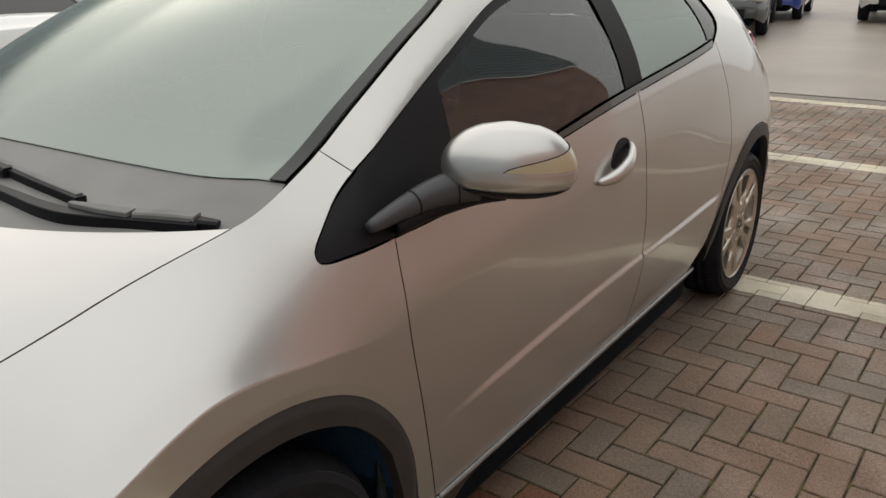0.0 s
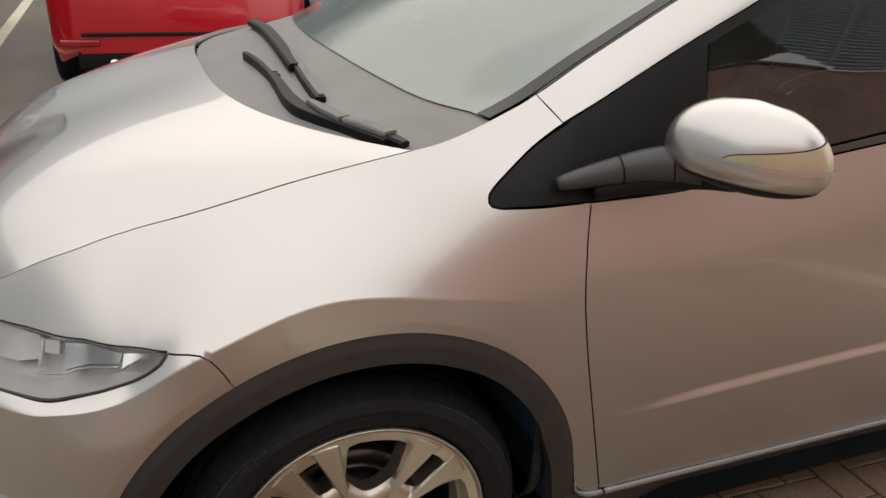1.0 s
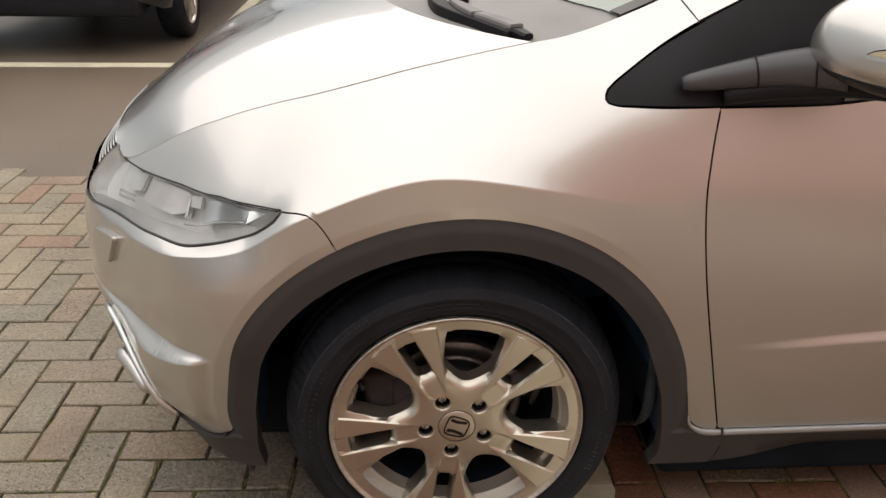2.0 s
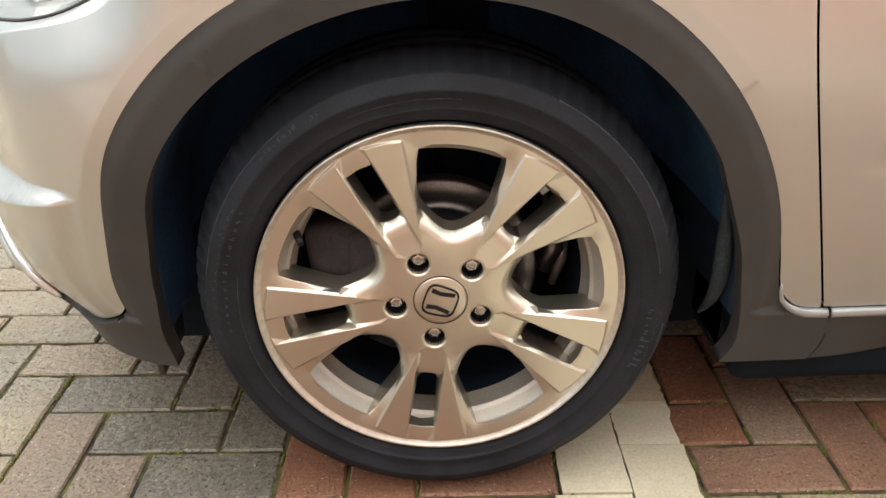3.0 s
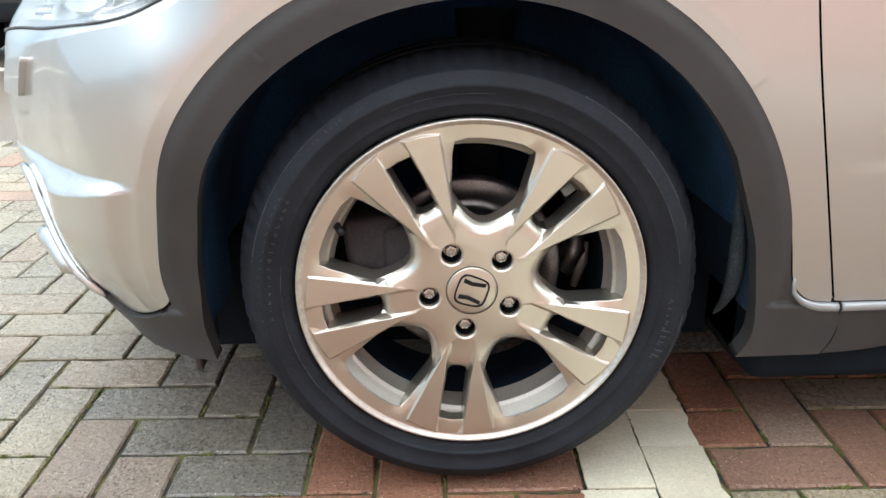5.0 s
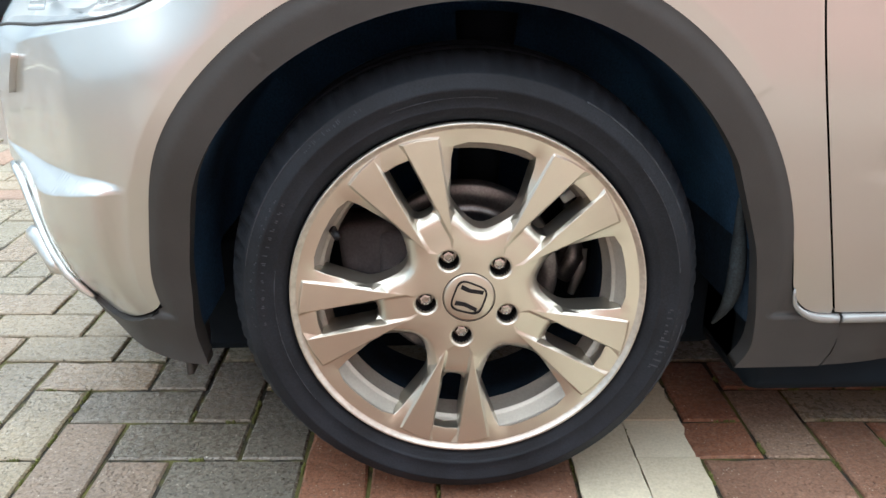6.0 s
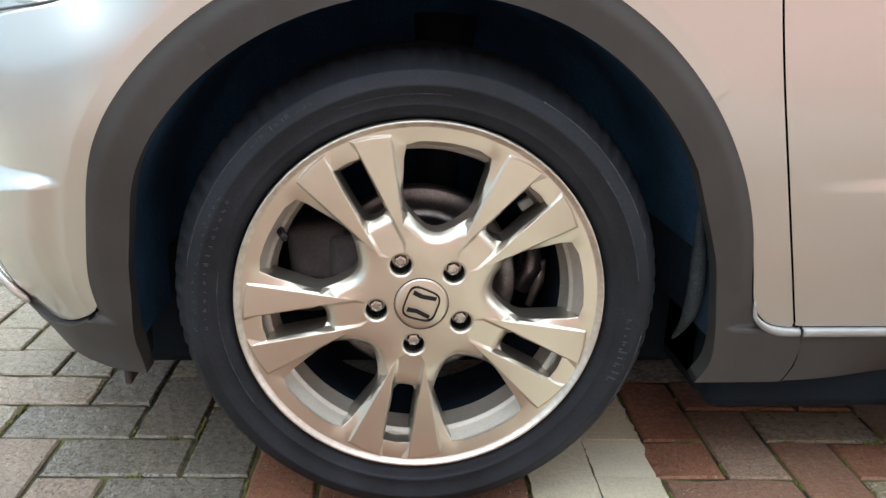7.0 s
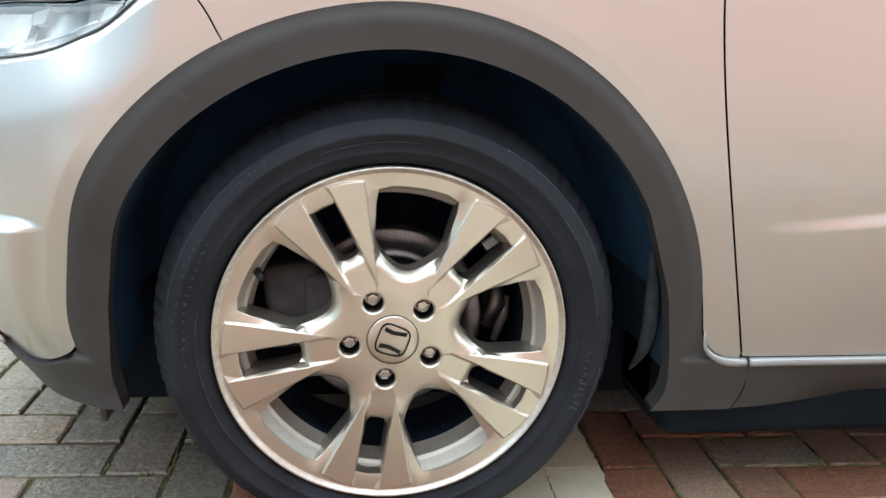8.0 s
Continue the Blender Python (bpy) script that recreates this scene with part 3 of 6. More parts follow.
# front bumper
low_edge = [(-0.418, 0.285), (-0.435, 0.272), (-0.47, 0.257), (-0.52, 0.247), (-0.555, 0.248), (-0.585, 0.28), (-0.63, 0.325), (-0.69, 0.378), (-0.75, 0.408), (-0.95, 0.42), (U0, 0.42)]
lamp_low = [(U0, 0.645), (-1.03, 0.645), (-0.99, 0.635), (-0.955, 0.615), (-0.907, 0.614), (-0.802, 0.626), (-0.67, 0.634), (-0.546, 0.645), (-0.441, 0.657), (-0.364, 0.682), (-0.329, 0.698), (-0.297, 0.722), (-0.287, 0.7365)]
bumper = (arc_points(ARCH_OUT, 183, 118.5, n=40) + curve([(-0.199, 0.684), (-0.2165, 0.719), (-0.240, 0.7425), (-0.287, 0.7365)])[1:] + list(reversed(curve(lamp_low)))[1:] + line([(U0, 0.645), (U0, 0.42)])[1:] + list(reversed(curve(low_edge)))[1:-1])
LEDGE = [[(u, float(blade(u)[0][0]) + o - f * float(blade(u)[1][0])) for u in np.arange(-1.0, -0.39, 0.010)] for o, f in ((0.003, 0.0), (0.0, 0.0), (0.0, 0.5), (0.0, 1.0), (-0.003, 1.0))]
SHOULDER = [[(u, (1 - f) * level(a, u) + f * level(b, u)) for u in np.arange(-1.1, -0.235, 0.006)] for a, b, f in ((L2, L3, 0.2), (L2, L3, 0.5), (L2, L3, 0.75), (L2, L3, 0.88), (L2, L3, 0.97), (L3, L4, 0.0), (L3, L4, 0.05), (L3, L4, 0.16), (L3, L4, 0.32), (L3, L4, 0.48), (L3, L4, 0.7))]
skin_panel("front_bumper", bumper, SILVER, car, step=0.010, lines=LEDGE + RIMS + SHOULDER, gap=0.001)
skin_panel("lower_grille", line([(U0, 0.415), (-0.95, 0.415), (-0.755, 0.402), (-0.695, 0.37), (-0.635, 0.318), (-0.59, 0.272), (-0.59, 0.225), (-0.62, 0.213), (-0.8, 0.203), (U0, 0.203)], 0.02)[:-1], BLACK, car, "black plastic lower grille", gap=0.0, offset=-0.010, step=0.03)
CORNERLENS = material("pale_lamp_lens", (0.46, 0.48, 0.42), 0.22, 0.0, 0.08, 30.0, coat=0.6)
skin_panel("corner_lamp", line([(-0.735, 0.413), (-0.70, 0.410), (-0.645, 0.397), (-0.608, 0.370), (-0.584, 0.338), (-0.578, 0.300), (-0.588, 0.284), (-0.646, 0.345), (-0.70, 0.392), (-0.735, 0.413)], 0.012)[:-1], CORNERLENS, car, "pale clear corner lamp lens", gap=0.0, offset=0.0015, step=0.012, depth=0.004)
strip = [tuple(skin([u], [z])[0] + skin_normal([u], [z])[0] * 0.005) for u, z in curve([(-0.80, 0.418), (-0.75, 0.405), (-0.69, 0.374), (-0.63, 0.320), (-0.59, 0.278), (-0.574, 0.262)], 0.02)]
part("bumper_strip", tube(strip, [0.0055] + [0.0070] * (len(strip) - 3) + [0.0055, 0.003], 8), SATIN, car, "satin silver edge strip")
lip = [tuple(skin([u], [z])[0] + skin_normal([u], [z])[0] * 0.006) for u, z in curve([(-0.80, 0.305), (-0.74, 0.303), (-0.69, 0.296), (-0.655, 0.280)], 0.02)]
part("bumper_lip", tube(lip, [0.006] + [0.017] * (len(lip) - 2) + [0.006], 10), SILVER, car, "rounded silver lower lip")

skin_panel("upper_grille", line([(U0, 0.741), (-0.87, 0.738), (-0.925, 0.706), (-0.965, 0.676), (-0.98, 0.648), (U0, 0.647), (U0, 0.742)], 0.02)[:-1], BLACK, car, "black mesh upper grille", gap=0.001, offset=-0.008, step=0.03)
for k in range(8):
    z = 0.663 + 0.0095 * k
    part("grille_bar", tube([tuple(skin([u], [z])[0] - skin_normal([u], [z])[0] * 0.004) for u in np.linspace(U0, -0.975 + 1.4 * max(0.0, z - 0.67), 12)], 0.0018, 6), SATIN, car)

# washer cap on the bumper
cap = line([(-0.802, 0.584), (-0.716, 0.592), (-0.747, 0.534), (-0.826, 0.530), (-0.802, 0.584)], 0.01)[:-1]
skin_panel("washer_cap", cap, SILVER, car, "small silver headlamp washer cap", gap=0.0, offset=0.009, step=0.012, depth=0.010)

# head lamp
LAMPGREY = material("lamp_bezel_grey", (0.86, 0.845, 0.825), 0.35, 0.0, 0.1, 20.0)
lamp_top = curve([(-0.287, 0.7385), (-0.311, 0.7320), (-0.340, 0.7265), (-0.380, 0.7265), (-0.423, 0.7226), (-0.467, 0.7202), (-0.573, 0.7185), (-0.675, 0.714), (-0.73, 0.714), (-0.781, 0.717), (-0.83, 0.724), (-0.86, 0.730), (-0.92, 0.702), (-0.958, 0.674), (-0.967, 0.64), (-0.955, 0.617)])
lamp_bottom = [p for p in curve(lamp_low) if p[0] > -0.95]
lamp_line = lamp_top + lamp_bottom[1:-1]
lamp = skin_panel("head_lamp", lamp_line, LENS, car, "clear head lamp with chrome reflector", gap=0.0015, offset=-0.002, step=0.02, depth=0.004)
lamp.visible_shadow = False
skin_panel("lamp_housing", lamp_line, LAMPGREY, lamp, "", gap=0.001, offset=-0.040, step=0.02, depth=-0.036)
BRIGHT = material("lamp_mirror", (0.85, 0.86, 0.86), 0.18, 0.6, 0.05, 40.0)
BEZEL = material("lamp_bezel_dark", (0.45, 0.445, 0.44), 0.35, 0.1, 0.1, 20.0)
lamp_plates = [
    ([(-0.534, 0.709), (-0.499, 0.7145), (-0.4955, 0.696), (-0.528, 0.692)], BRIGHT, -0.010, "bright upright reflector plate"),
    ([(-0.547, 0.709), (-0.539, 0.7095), (-0.533, 0.676), (-0.541, 0.674)], BRIGHT, -0.012, "thin upright reflector edge"),
    ([(-0.494, 0.7135), (-0.372, 0.7185), (-0.380, 0.7035), (-0.450, 0.686), (-0.490, 0.678)], SATIN, -0.018, "mirror-bright reflector panel"),
    ([(-0.362, 0.7185), (-0.328, 0.7225), (-0.345, 0.712), (-0.366, 0.700)], BRIGHT, -0.008, "bright end reflector"),
    ([(-0.700, 0.705), (-0.560, 0.710), (-0.552, 0.680), (-0.600, 0.668), (-0.660, 0.664), (-0.712, 0.668)], LAMPGREY, -0.020, "pale bowl behind the lens"),
    ([(-0.820, 0.712), (-0.770, 0.705), (-0.722, 0.704), (-0.735, 0.672), (-0.800, 0.664)], BRIGHT, -0.022, "bright bowl behind the lens"),
]
for shape, mat, deep, words in lamp_plates:
    skin_panel("reflector_plate", line(shape + shape[:1], 0.010)[:-1], mat, lamp, words, gap=0.0, offset=deep, step=0.012, depth=0.008)
bar = [tuple(skin([u], [z])[0] - skin_normal([u], [z])[0] * 0.010) for u, z in curve([(-0.530, 0.668), (-0.490, 0.6735), (-0.450, 0.682), (-0.410, 0.6925), (-0.373, 0.7015)], 0.01)]
part("reflector_bar", tube(bar, 0.0022, 8), BRIGHT, lamp, "thin bright bar across the reflector")
bm = bmesh.new()
for k in range(9):
    u, z = -0.790 + 0.0075 * k, 0.6515 + 0.0005 * k
    tube([tuple(skin([u], [z])[0] - skin_normal([u], [z])[0] * 0.012), tuple(skin([u - 0.006], [z + 0.011])[0] - skin_normal([u], [z])[0] * 0.012)], 0.0019, 6, bm)
part("reflector_flutes", bm, BRIGHT, lamp, "fluted reflector insert")
low = [p for p in lamp_bottom if -0.93 < p[0] < -0.31]
rise = [0.016 * min(1.0, (p[0] + 0.93) / 0.08 + 0.2, (-0.31 - p[0]) / 0.06 + 0.15) for p in low]
skin_panel("lamp_bezel", [(p[0], p[1] + 0.001) for p in low] + [(p[0], p[1] + r) for p, r in zip(reversed(low), reversed(rise))], BEZEL, lamp, "dark grey inner bezel", gap=0.0, offset=-0.009, step=0.012, depth=0.004)
for edge, r, mat in ((lamp_bottom, 0.0026, TRIM), ([p for p in lamp_top if p[0] > -0.845], 0.0015, BLACK)):
    part("lamp_seal", tube([tuple(skin([u], [z])[0] + skin_normal([u], [z])[0] * 0.0003) for u, z in edge], r, 6), mat, lamp)

# grey plastic arch trim, running on as a skirt under the bumper
trim = (curve([(-0.59, 0.275), (-0.555, 0.245), (-0.52, 0.244), (-0.47, 0.254), (-0.435, 0.269), (-0.420, 0.281)])[:-1] + arc_points(ARCH_OUT + 0.0008, 184, 9, n=70)
        + curve([(0.4275, 0.350), (0.4315, 0.331), (0.436, 0.311), (0.444, 0.293), (0.460, 0.2768), (0.480, 0.2695), (0.508, 0.2685)]) + curve([(0.508, 0.2685), (0.5145, 0.240), (0.509, 0.208), (0.498, 0.188)])[1:]
        + line([(0.500, 0.188), (0.378, 0.186)])[1:] + curve([(0.378, 0.186), (0.390, 0.205), (0.3955, 0.227), (0.3935, 0.260), (0.388, 0.30), (0.376, 0.362), (0.365, 0.395), (0.347, 0.441)])[1:] + arc_points(ARCH_IN, 29, 178, n=60)
        + curve([(-0.368, 0.30), (-0.374, 0.27), (-0.378, 0.235), (-0.372, 0.190)]) + curve([(-0.372, 0.190), (-0.41, 0.193), (-0.46, 0.200), (-0.53, 0.212), (-0.59, 0.228)])[1:])


def trim_place(u, z):
    """The trim's face: proud of the wing, rolled off towards its outer edge."""
    r = np.hypot(np.asarray(u) - 0.005, np.asarray(z) - HUB)
    roll = smooth(ARCH_OUT - 0.022, ARCH_OUT + 0.002, r) * (np.asarray(z) > 0.27)
    return skin(u, z) + skin_normal(u, z) * (0.007 - 0.007 * roll)[:, None]


def trim_normal(u, z, e=0.0015):
    a = trim_place(np.asarray(u) + e, z) - trim_place(np.asarray(u) - e, z)
    b = trim_place(u, np.asarray(z) + e) - trim_place(u, np.asarray(z) - e)
    n = np.cross(a, b)
    return n / (np.linalg.norm(n, axis=1, keepdims=True) + 1e-12)


skin_panel("arch_trim", trim, TRIM, car, "dark grey plastic wheel-arch trim", gap=0.0, step=0.007, depth=0.03, place=trim_place, normal=trim_normal)

# sill
def sill_place(u, z):
    """The sill's face, tucked under towards its lower edge."""
    p = skin(u, z)
    back = np.clip((0.268 - np.asarray(z)) / 0.08, 0, 1.2) ** 1.5 * smooth(0.50, 0.75, u)
    p[:, 1] += 0.045 * back
    return p


def sill_normal(u, z, e=0.0015):
    n = np.cross(sill_place(np.asarray(u) + e, z) - sill_place(np.asarray(u) - e, z), sill_place(u, np.asarray(z) + e) - sill_place(u, np.asarray(z) - e))
    return n / (np.linalg.norm(n, axis=1, keepdims=True) + 1e-12)


skin_panel("sill_trim", line([(0.512, 0.2685), (2.13, 0.277), (2.16, 0.246), (2.16, 0.19), (0.502, 0.187), (0.513, 0.208), (0.5185, 0.240)])[:-1], TRIM, car, "grey plastic sill", gap=0.001, offset=0.004, step=0.02, place=sill_place, normal=sill_normal)
LEDGEGREY = material("smooth_grey_ledge", (0.30, 0.31, 0.31), 0.25, 0.4, 0.06, 9.0)
for run in ([(0.4385, 0.312), (0.4435, 0.289), (0.459, 0.2735), (0.480, 0.2655), (0.509, 0.2645)], [(0.515, 0.2645), (1.0, 0.267), (2.12, 0.273)]):
    bead = [tuple(skin([u], [z])[0] + skin_normal([u], [z])[0] * 0.003) for u, z in curve(run, 0.01 if run[1][0] < 0.9 else 0.04)]
    rad = [0.0015 + 0.0055 * min(1.0, i / 6) for i in range(len(bead))] if run[1][0] < 0.9 else 0.007
    part("sill_ledge", tube(bead, rad, 8), LEDGEGREY, car, "smooth pale ledge along the sill top")

# doors
B_PILLAR = [(1.505, 0.275), (1.53, 0.55), (1.525, 0.85), (1.50, 1.026)]
front_door = list(reversed(curve(DOOR_FRONT))) + line([(0.503, 0.270), (1.505, 0.274)])[1:] + curve(B_PILLAR)[1:] + [(u, belt(u)) for u in np.linspace(1.50, 0.404, 70)][1:-1]
door = skin_panel("front_door", front_door, SILVER, car, step=0.016, lines=DOOR_CREASE)
rear_edge = [(2.07, 0.282), (2.16, 0.36), (2.21, 0.47), (2.25, 0.60), (2.30, 0.72), (2.30, 0.90), (2.20, 1.094)]
rear_door = list(reversed(curve(B_PILLAR))) + line([(1.505, 0.275), (2.07, 0.280)])[1:] + curve(rear_edge)[1:] + [(u, belt(u)) for u in np.linspace(2.16, 1.50, 40)][:-1]
skin_panel("rear_door", rear_door, SILVER, car, step=0.022, lines=DOOR_CREASE)

# rear quarter
RA = 2.64
quarter = (list(reversed(curve(rear_edge)))[:-8] + arc_points(ARCH_OUT, 152, 0, RA, HUB, 40) + line([(3.07, 0.26), (3.32, 0.30), (3.34, 0.6), (3.34, 1.08)], 0.03)[1:]
           + [(u, level(L6, u)) for u in np.linspace(3.32, 2.05, 50)] + curve([(2.05, 1.37), (2.22, 1.27), (2.30, 1.16), (2.20, 1.094)], 0.02)[:-1])
skin_panel("rear_quarter", quarter, SILVER, car, step=0.025)
rtrim = arc_points(ARCH_OUT - 0.001, 176, 0, RA, HUB, 60) + [(3.05, 0.25)] + arc_points(ARCH_IN, 0, 176, RA, HUB, 60) + [(2.25, 0.26)]
skin_panel("rear_arch_trim", rtrim, TRIM, car, "dark grey plastic wheel-arch trim", gap=0.0, offset=0.006, step=0.02, depth=0.03)
skin_panel("tail_lamp", line([(2.98, 1.05), (3.22, 1.06), (3.26, 0.93), (3.10, 0.90)], 0.02)[:-1], REDLENS, car, "red tail lamp", gap=0.0, offset=0.006, step=0.02)

# pillar and roof rail
def rail_low(u):
    return float(pchip([0.30, 0.371, 0.45, 0.70, 1.0, 1.4, 2.05, 2.2], [0.978, 1.018, 1.060, 1.178, 1.288, 1.35, 1.305, 1.28], u)[0])


rail = line([JOINT_LOW, JOINT_HIGH]) + [(u, level(L6, u)) for u in np.linspace(0.343, 2.05, 90)][1:] + [(u, rail_low(u)) for u in np.linspace(2.05, 0.371, 90)][:-1]
skin_panel("roof_rail", rail, SILVER, car, step=0.02, gap=0.0015)

# side glass
def sash_low(u):
    return rail_low(u) - 0.003


triangle = curve([(0.245, 0.899), (0.227, 0.903), (0.2245, 0.913), (0.238, 0.929), (0.30, 0.972), (0.371, 1.014)]) + [(u, sash_low(u)) for u in np.linspace(0.38, 0.66, 20)] + [(0.62, belt(0.62) + 0.006)] + [(u, belt(u) + 0.002) for u in np.linspace(0.60, 0.25, 24)]
skin_panel("mirror_triangle", triangle, BLACK, car, "black plastic mirror triangle", gap=0.0, offset=-0.002, step=0.02)
glass_f = line([(0.625, belt(0.62) + 0.012), (0.665, sash_low(0.665) - 0.012)]) + [(u, sash_low(u) - 0.014) for u in np.linspace(0.68, 1.43, 40)] + [(u, belt(u) + 0.014) for u in np.linspace(1.44, 0.63, 50)]
skin_panel("front_side_glass", glass_f, GLASS, car, "dark reflecting side window", gap=0.0, offset=-0.008, step=0.03, depth=0.004)
glass_r = [(u, sash_low(u) - 0.014) for u in np.linspace(1.545, 2.06, 25)] + curve([(2.07, 1.30), (2.13, 1.2), (2.15, 1.106)], 0.03)[1:] + [(u, belt(u) + 0.014) for u in np.linspace(2.14, 1.545, 30)]
skin_panel("rear_side_glass", glass_r, PRIVACY, car, "dark reflecting side window", gap=0.0, offset=-0.008, step=0.03, depth=0.004)
skin_panel("b_pillar", [(1.435, belt(1.435) + 0.01), (1.55, belt(1.55) + 0.01)] + line([(1.55, 1.05), (1.55, sash_low(1.55)), (1.435, sash_low(1.435)), (1.435, 1.04)], 0.02)[:-1], BLACK, car, "black door pillar", gap=0.0, offset=-0.005, step=0.03)
skin_panel("quarter_pillar", curve([(2.05, 1.33), (2.12, 1.2), (2.14, 1.10)], 0.03) + curve([(2.21, 1.10), (2.28, 1.16), (2.20, 1.27), (2.06, 1.35)], 0.03), GLOSSBLACK, car, "", gap=0.0, offset=-0.005, step=0.03)
skin_panel("window_sash", [(u, sash_low(u) + 0.002) for u in np.linspace(0.38, 2.06, 80)] + [(u, sash_low(u) - 0.016) for u in np.linspace(2.06, 0.40, 80)], BLACK, car, "", gap=0.0, offset=-0.003, step=0.012)
BELTSEAL = material("belt_seal", (0.05, 0.055, 0.048), 0.22, 0.0, 0.05, 9.0, coat=0.4)
skin_panel("belt_seal", [(u, belt(u) + 0.003) for u in np.linspace(0.60, 2.16, 80)] + [(u, belt(u) + 0.014 + 0.008 * float(smooth(0.7, 1.4, u))) for u in np.linspace(2.16, 0.60, 80)], BELTSEAL, car, "dark belt moulding", gap=0.0, offset=0.004, step=0.012)


# bonnet, screen, scuttle and roof: patches between four edges
def coons(bottom, top, left, right, crown=0.0):
    """bottom and top run from left to right; left and right run from bottom to top. All as arrays of points."""
    n, m = len(bottom), len(left)
    s, t = np.linspace(0, 1, n)[None, :, None], np.linspace(0, 1, m)[:, None, None]
    b, c, l, r = bottom[None], top[None], left[:, None], right[:, None]
    p = (1 - t) * b + t * c + (1 - s) * l + s * r - ((1 - s) * (1 - t) * bottom[0] + s * (1 - t) * bottom[-1] + (1 - s) * t * top[0] + s * t * top[-1])
    p = p + np.array([0, 0, crown]) * (16 * s * (1 - s) * t * (1 - t))
    return p


def even(points, n):
    p = np.asarray(curve([tuple(map(float, q)) for q in points], 0.01))
    d = np.concatenate([[0], np.cumsum(np.linalg.norm(np.diff(p, axis=0), axis=1))])
    q = np.linspace(0, d[-1], n)
    return np.stack([np.interp(q, d, p[:, k]) for k in range(3)], 1)


def sheet(name, p, mat, label="", both=True, depth=0.006, parent=None):
    """A sheet over a grid whose last column lies on the car's middle; mirrored to full width, with a turned-down edge."""
    if both:
        q = p[:, ::-1].copy()
        q[:, :, 1] = 2 * MID - q[:, :, 1]
        p = np.concatenate([p, q[:, 1:]], 1)
    m, n, _ = p.shape
    verts = list(p.reshape(-1, 3))
    faces = [(i * n + j, i * n + j + 1, (i + 1) * n + j + 1, (i + 1) * n + j) for i in range(m - 1) for j in range(n - 1)]
    rim = [j for j in range(n)] + [i * n + n - 1 for i in range(1, m)] + [(m - 1) * n + j for j in range(n - 2, -1, -1)] + [i * n for i in range(m - 2, 0, -1)]
    k = len(verts)
    verts += [verts[i] for i in rim] + [verts[i] - np.array([0, 0, depth]) for i in rim]
    r = len(rim)
    faces += [(k + i, k + (i + 1) % r, k + r + (i + 1) % r, k + r + i) for i in range(r)]
    bm = bmesh.new()
    vs = [bm.verts.new(tuple(map(float, v))) for v in verts]
    for f in faces:
        bm.faces.new([vs[i] for i in f])
    bmesh.ops.recalc_face_normals(bm, faces=[f for f in bm.faces])
    up = sum(f.normal.z for f in list(bm.faces)[:20])
    if up < 0:
        bmesh.ops.reverse_faces(bm, faces=bm.faces)
    return part(name, bm, mat, parent or car, label)


seam_u = np.linspace(U_CORNER, 0.112, 60)
seam3 = even(skin(seam_u, top_z(seam_u)), 60)
nose3 = even([tuple(seam3[0])] + [tuple(skin([u], [z])[0] + skin_normal([u], [z])[0] * 0.002) for u, z in ((-0.81, 0.719), (-0.86, 0.729), (-0.92, 0.738))] + [(-0.690, 0.60, 0.738), (-0.703, MID, 0.735)], 30)
rear_y = np.linspace(0, 1, 30)
hr, hc = seam3[-1], np.array([-0.145, MID, 0.990])
rear3 = np.stack([hr[0] + (hc[0] - hr[0]) * (1 - (1 - rear_y) ** 3.1), hr[1] + (hc[1] - hr[1]) * rear_y, hr[2] + (hc[2] - hr[2]) * (1 - (1 - rear_y) ** 2)], 1)
mid3 = even([nose3[-1], (-0.66, MID, 0.766), (-0.60, MID, 0.800), (-0.53, MID, 0.840), (-0.4, MID, 0.902), (-0.25, MID, 0.954), hc], 60)
for _ in range(40):
    mid3[1:-1] += 0.25 * (mid3[:-2] + mid3[2:] - 2 * mid3[1:-1])
    nose3[8:-1] += 0.25 * (nose3[7:-2] + nose3[9:] - 2 * nose3[8:-1])
    nose3[-1] += 0.25 * np.array([2 * (nose3[-2][0] - nose3[-1][0]), 0, 2 * (nose3[-2][2] - nose3[-1][2])])
    mid3[0] = nose3[-1]
hood = coons(nose3, rear3, seam3, mid3, 0.022)
for _ in range(30):
    wide = np.concatenate([hood, (hood[:, -2:-3:-1] * np.array([1, -1, 1]) + np.array([0, 2 * MID, 0]))], 1)
    hood[1:-1, 1:] += 0.2 * (wide[:-2, 1:-1] + wide[2:, 1:-1] + wide[1:-1, :-2] + wide[1:-1, 2:] - 4 * wide[1:-1, 1:-1])
hood[:, 0] += np.array([0, 0.001, 0])
sheet("bonnet", hood, SILVER, "silver bonnet", depth=0.012)

base3 = even([(0.262, 0.156, 1.018), (0.19, 0.25, 1.026), (0.15, 0.40, 1.036), (0.12, 0.60, 1.046), (0.105, MID, 1.05)], 24)
side_u = np.linspace(0.262, 1.02, 40)
side3 = skin(side_u, top_z(side_u)) + np.array([0.0, 0.012, -0.004])
base3[0] = side3[0]
head3 = even([tuple(side3[-1]), (1.0, 0.45, 1.405), (0.97, MID, 1.425)], 24)
centre3 = even([tuple(base3[-1]), (0.5, MID, 1.245), tuple(head3[-1])], 40)
screen = coons(base3, head3, side3, centre3, 0.015)
sheet("windscreen", screen, SCREEN, "pale green reflecting windscreen", depth=0.004)
frit = screen[:, :2].copy()
frit[:, 1] = frit[:, 0] + (screen[:, 1] - screen[:, 0]) * 0.55
frit = frit + np.array([-0.0015, -0.001, 0.003])
sheet("screen_border", frit, FRIT, "", both=False, depth=0.002)
sheet("screen_border", frit * np.array([1, -1, 1]) + np.array([0, 2 * MID, 0]), FRIT, "", both=False, depth=0.002)
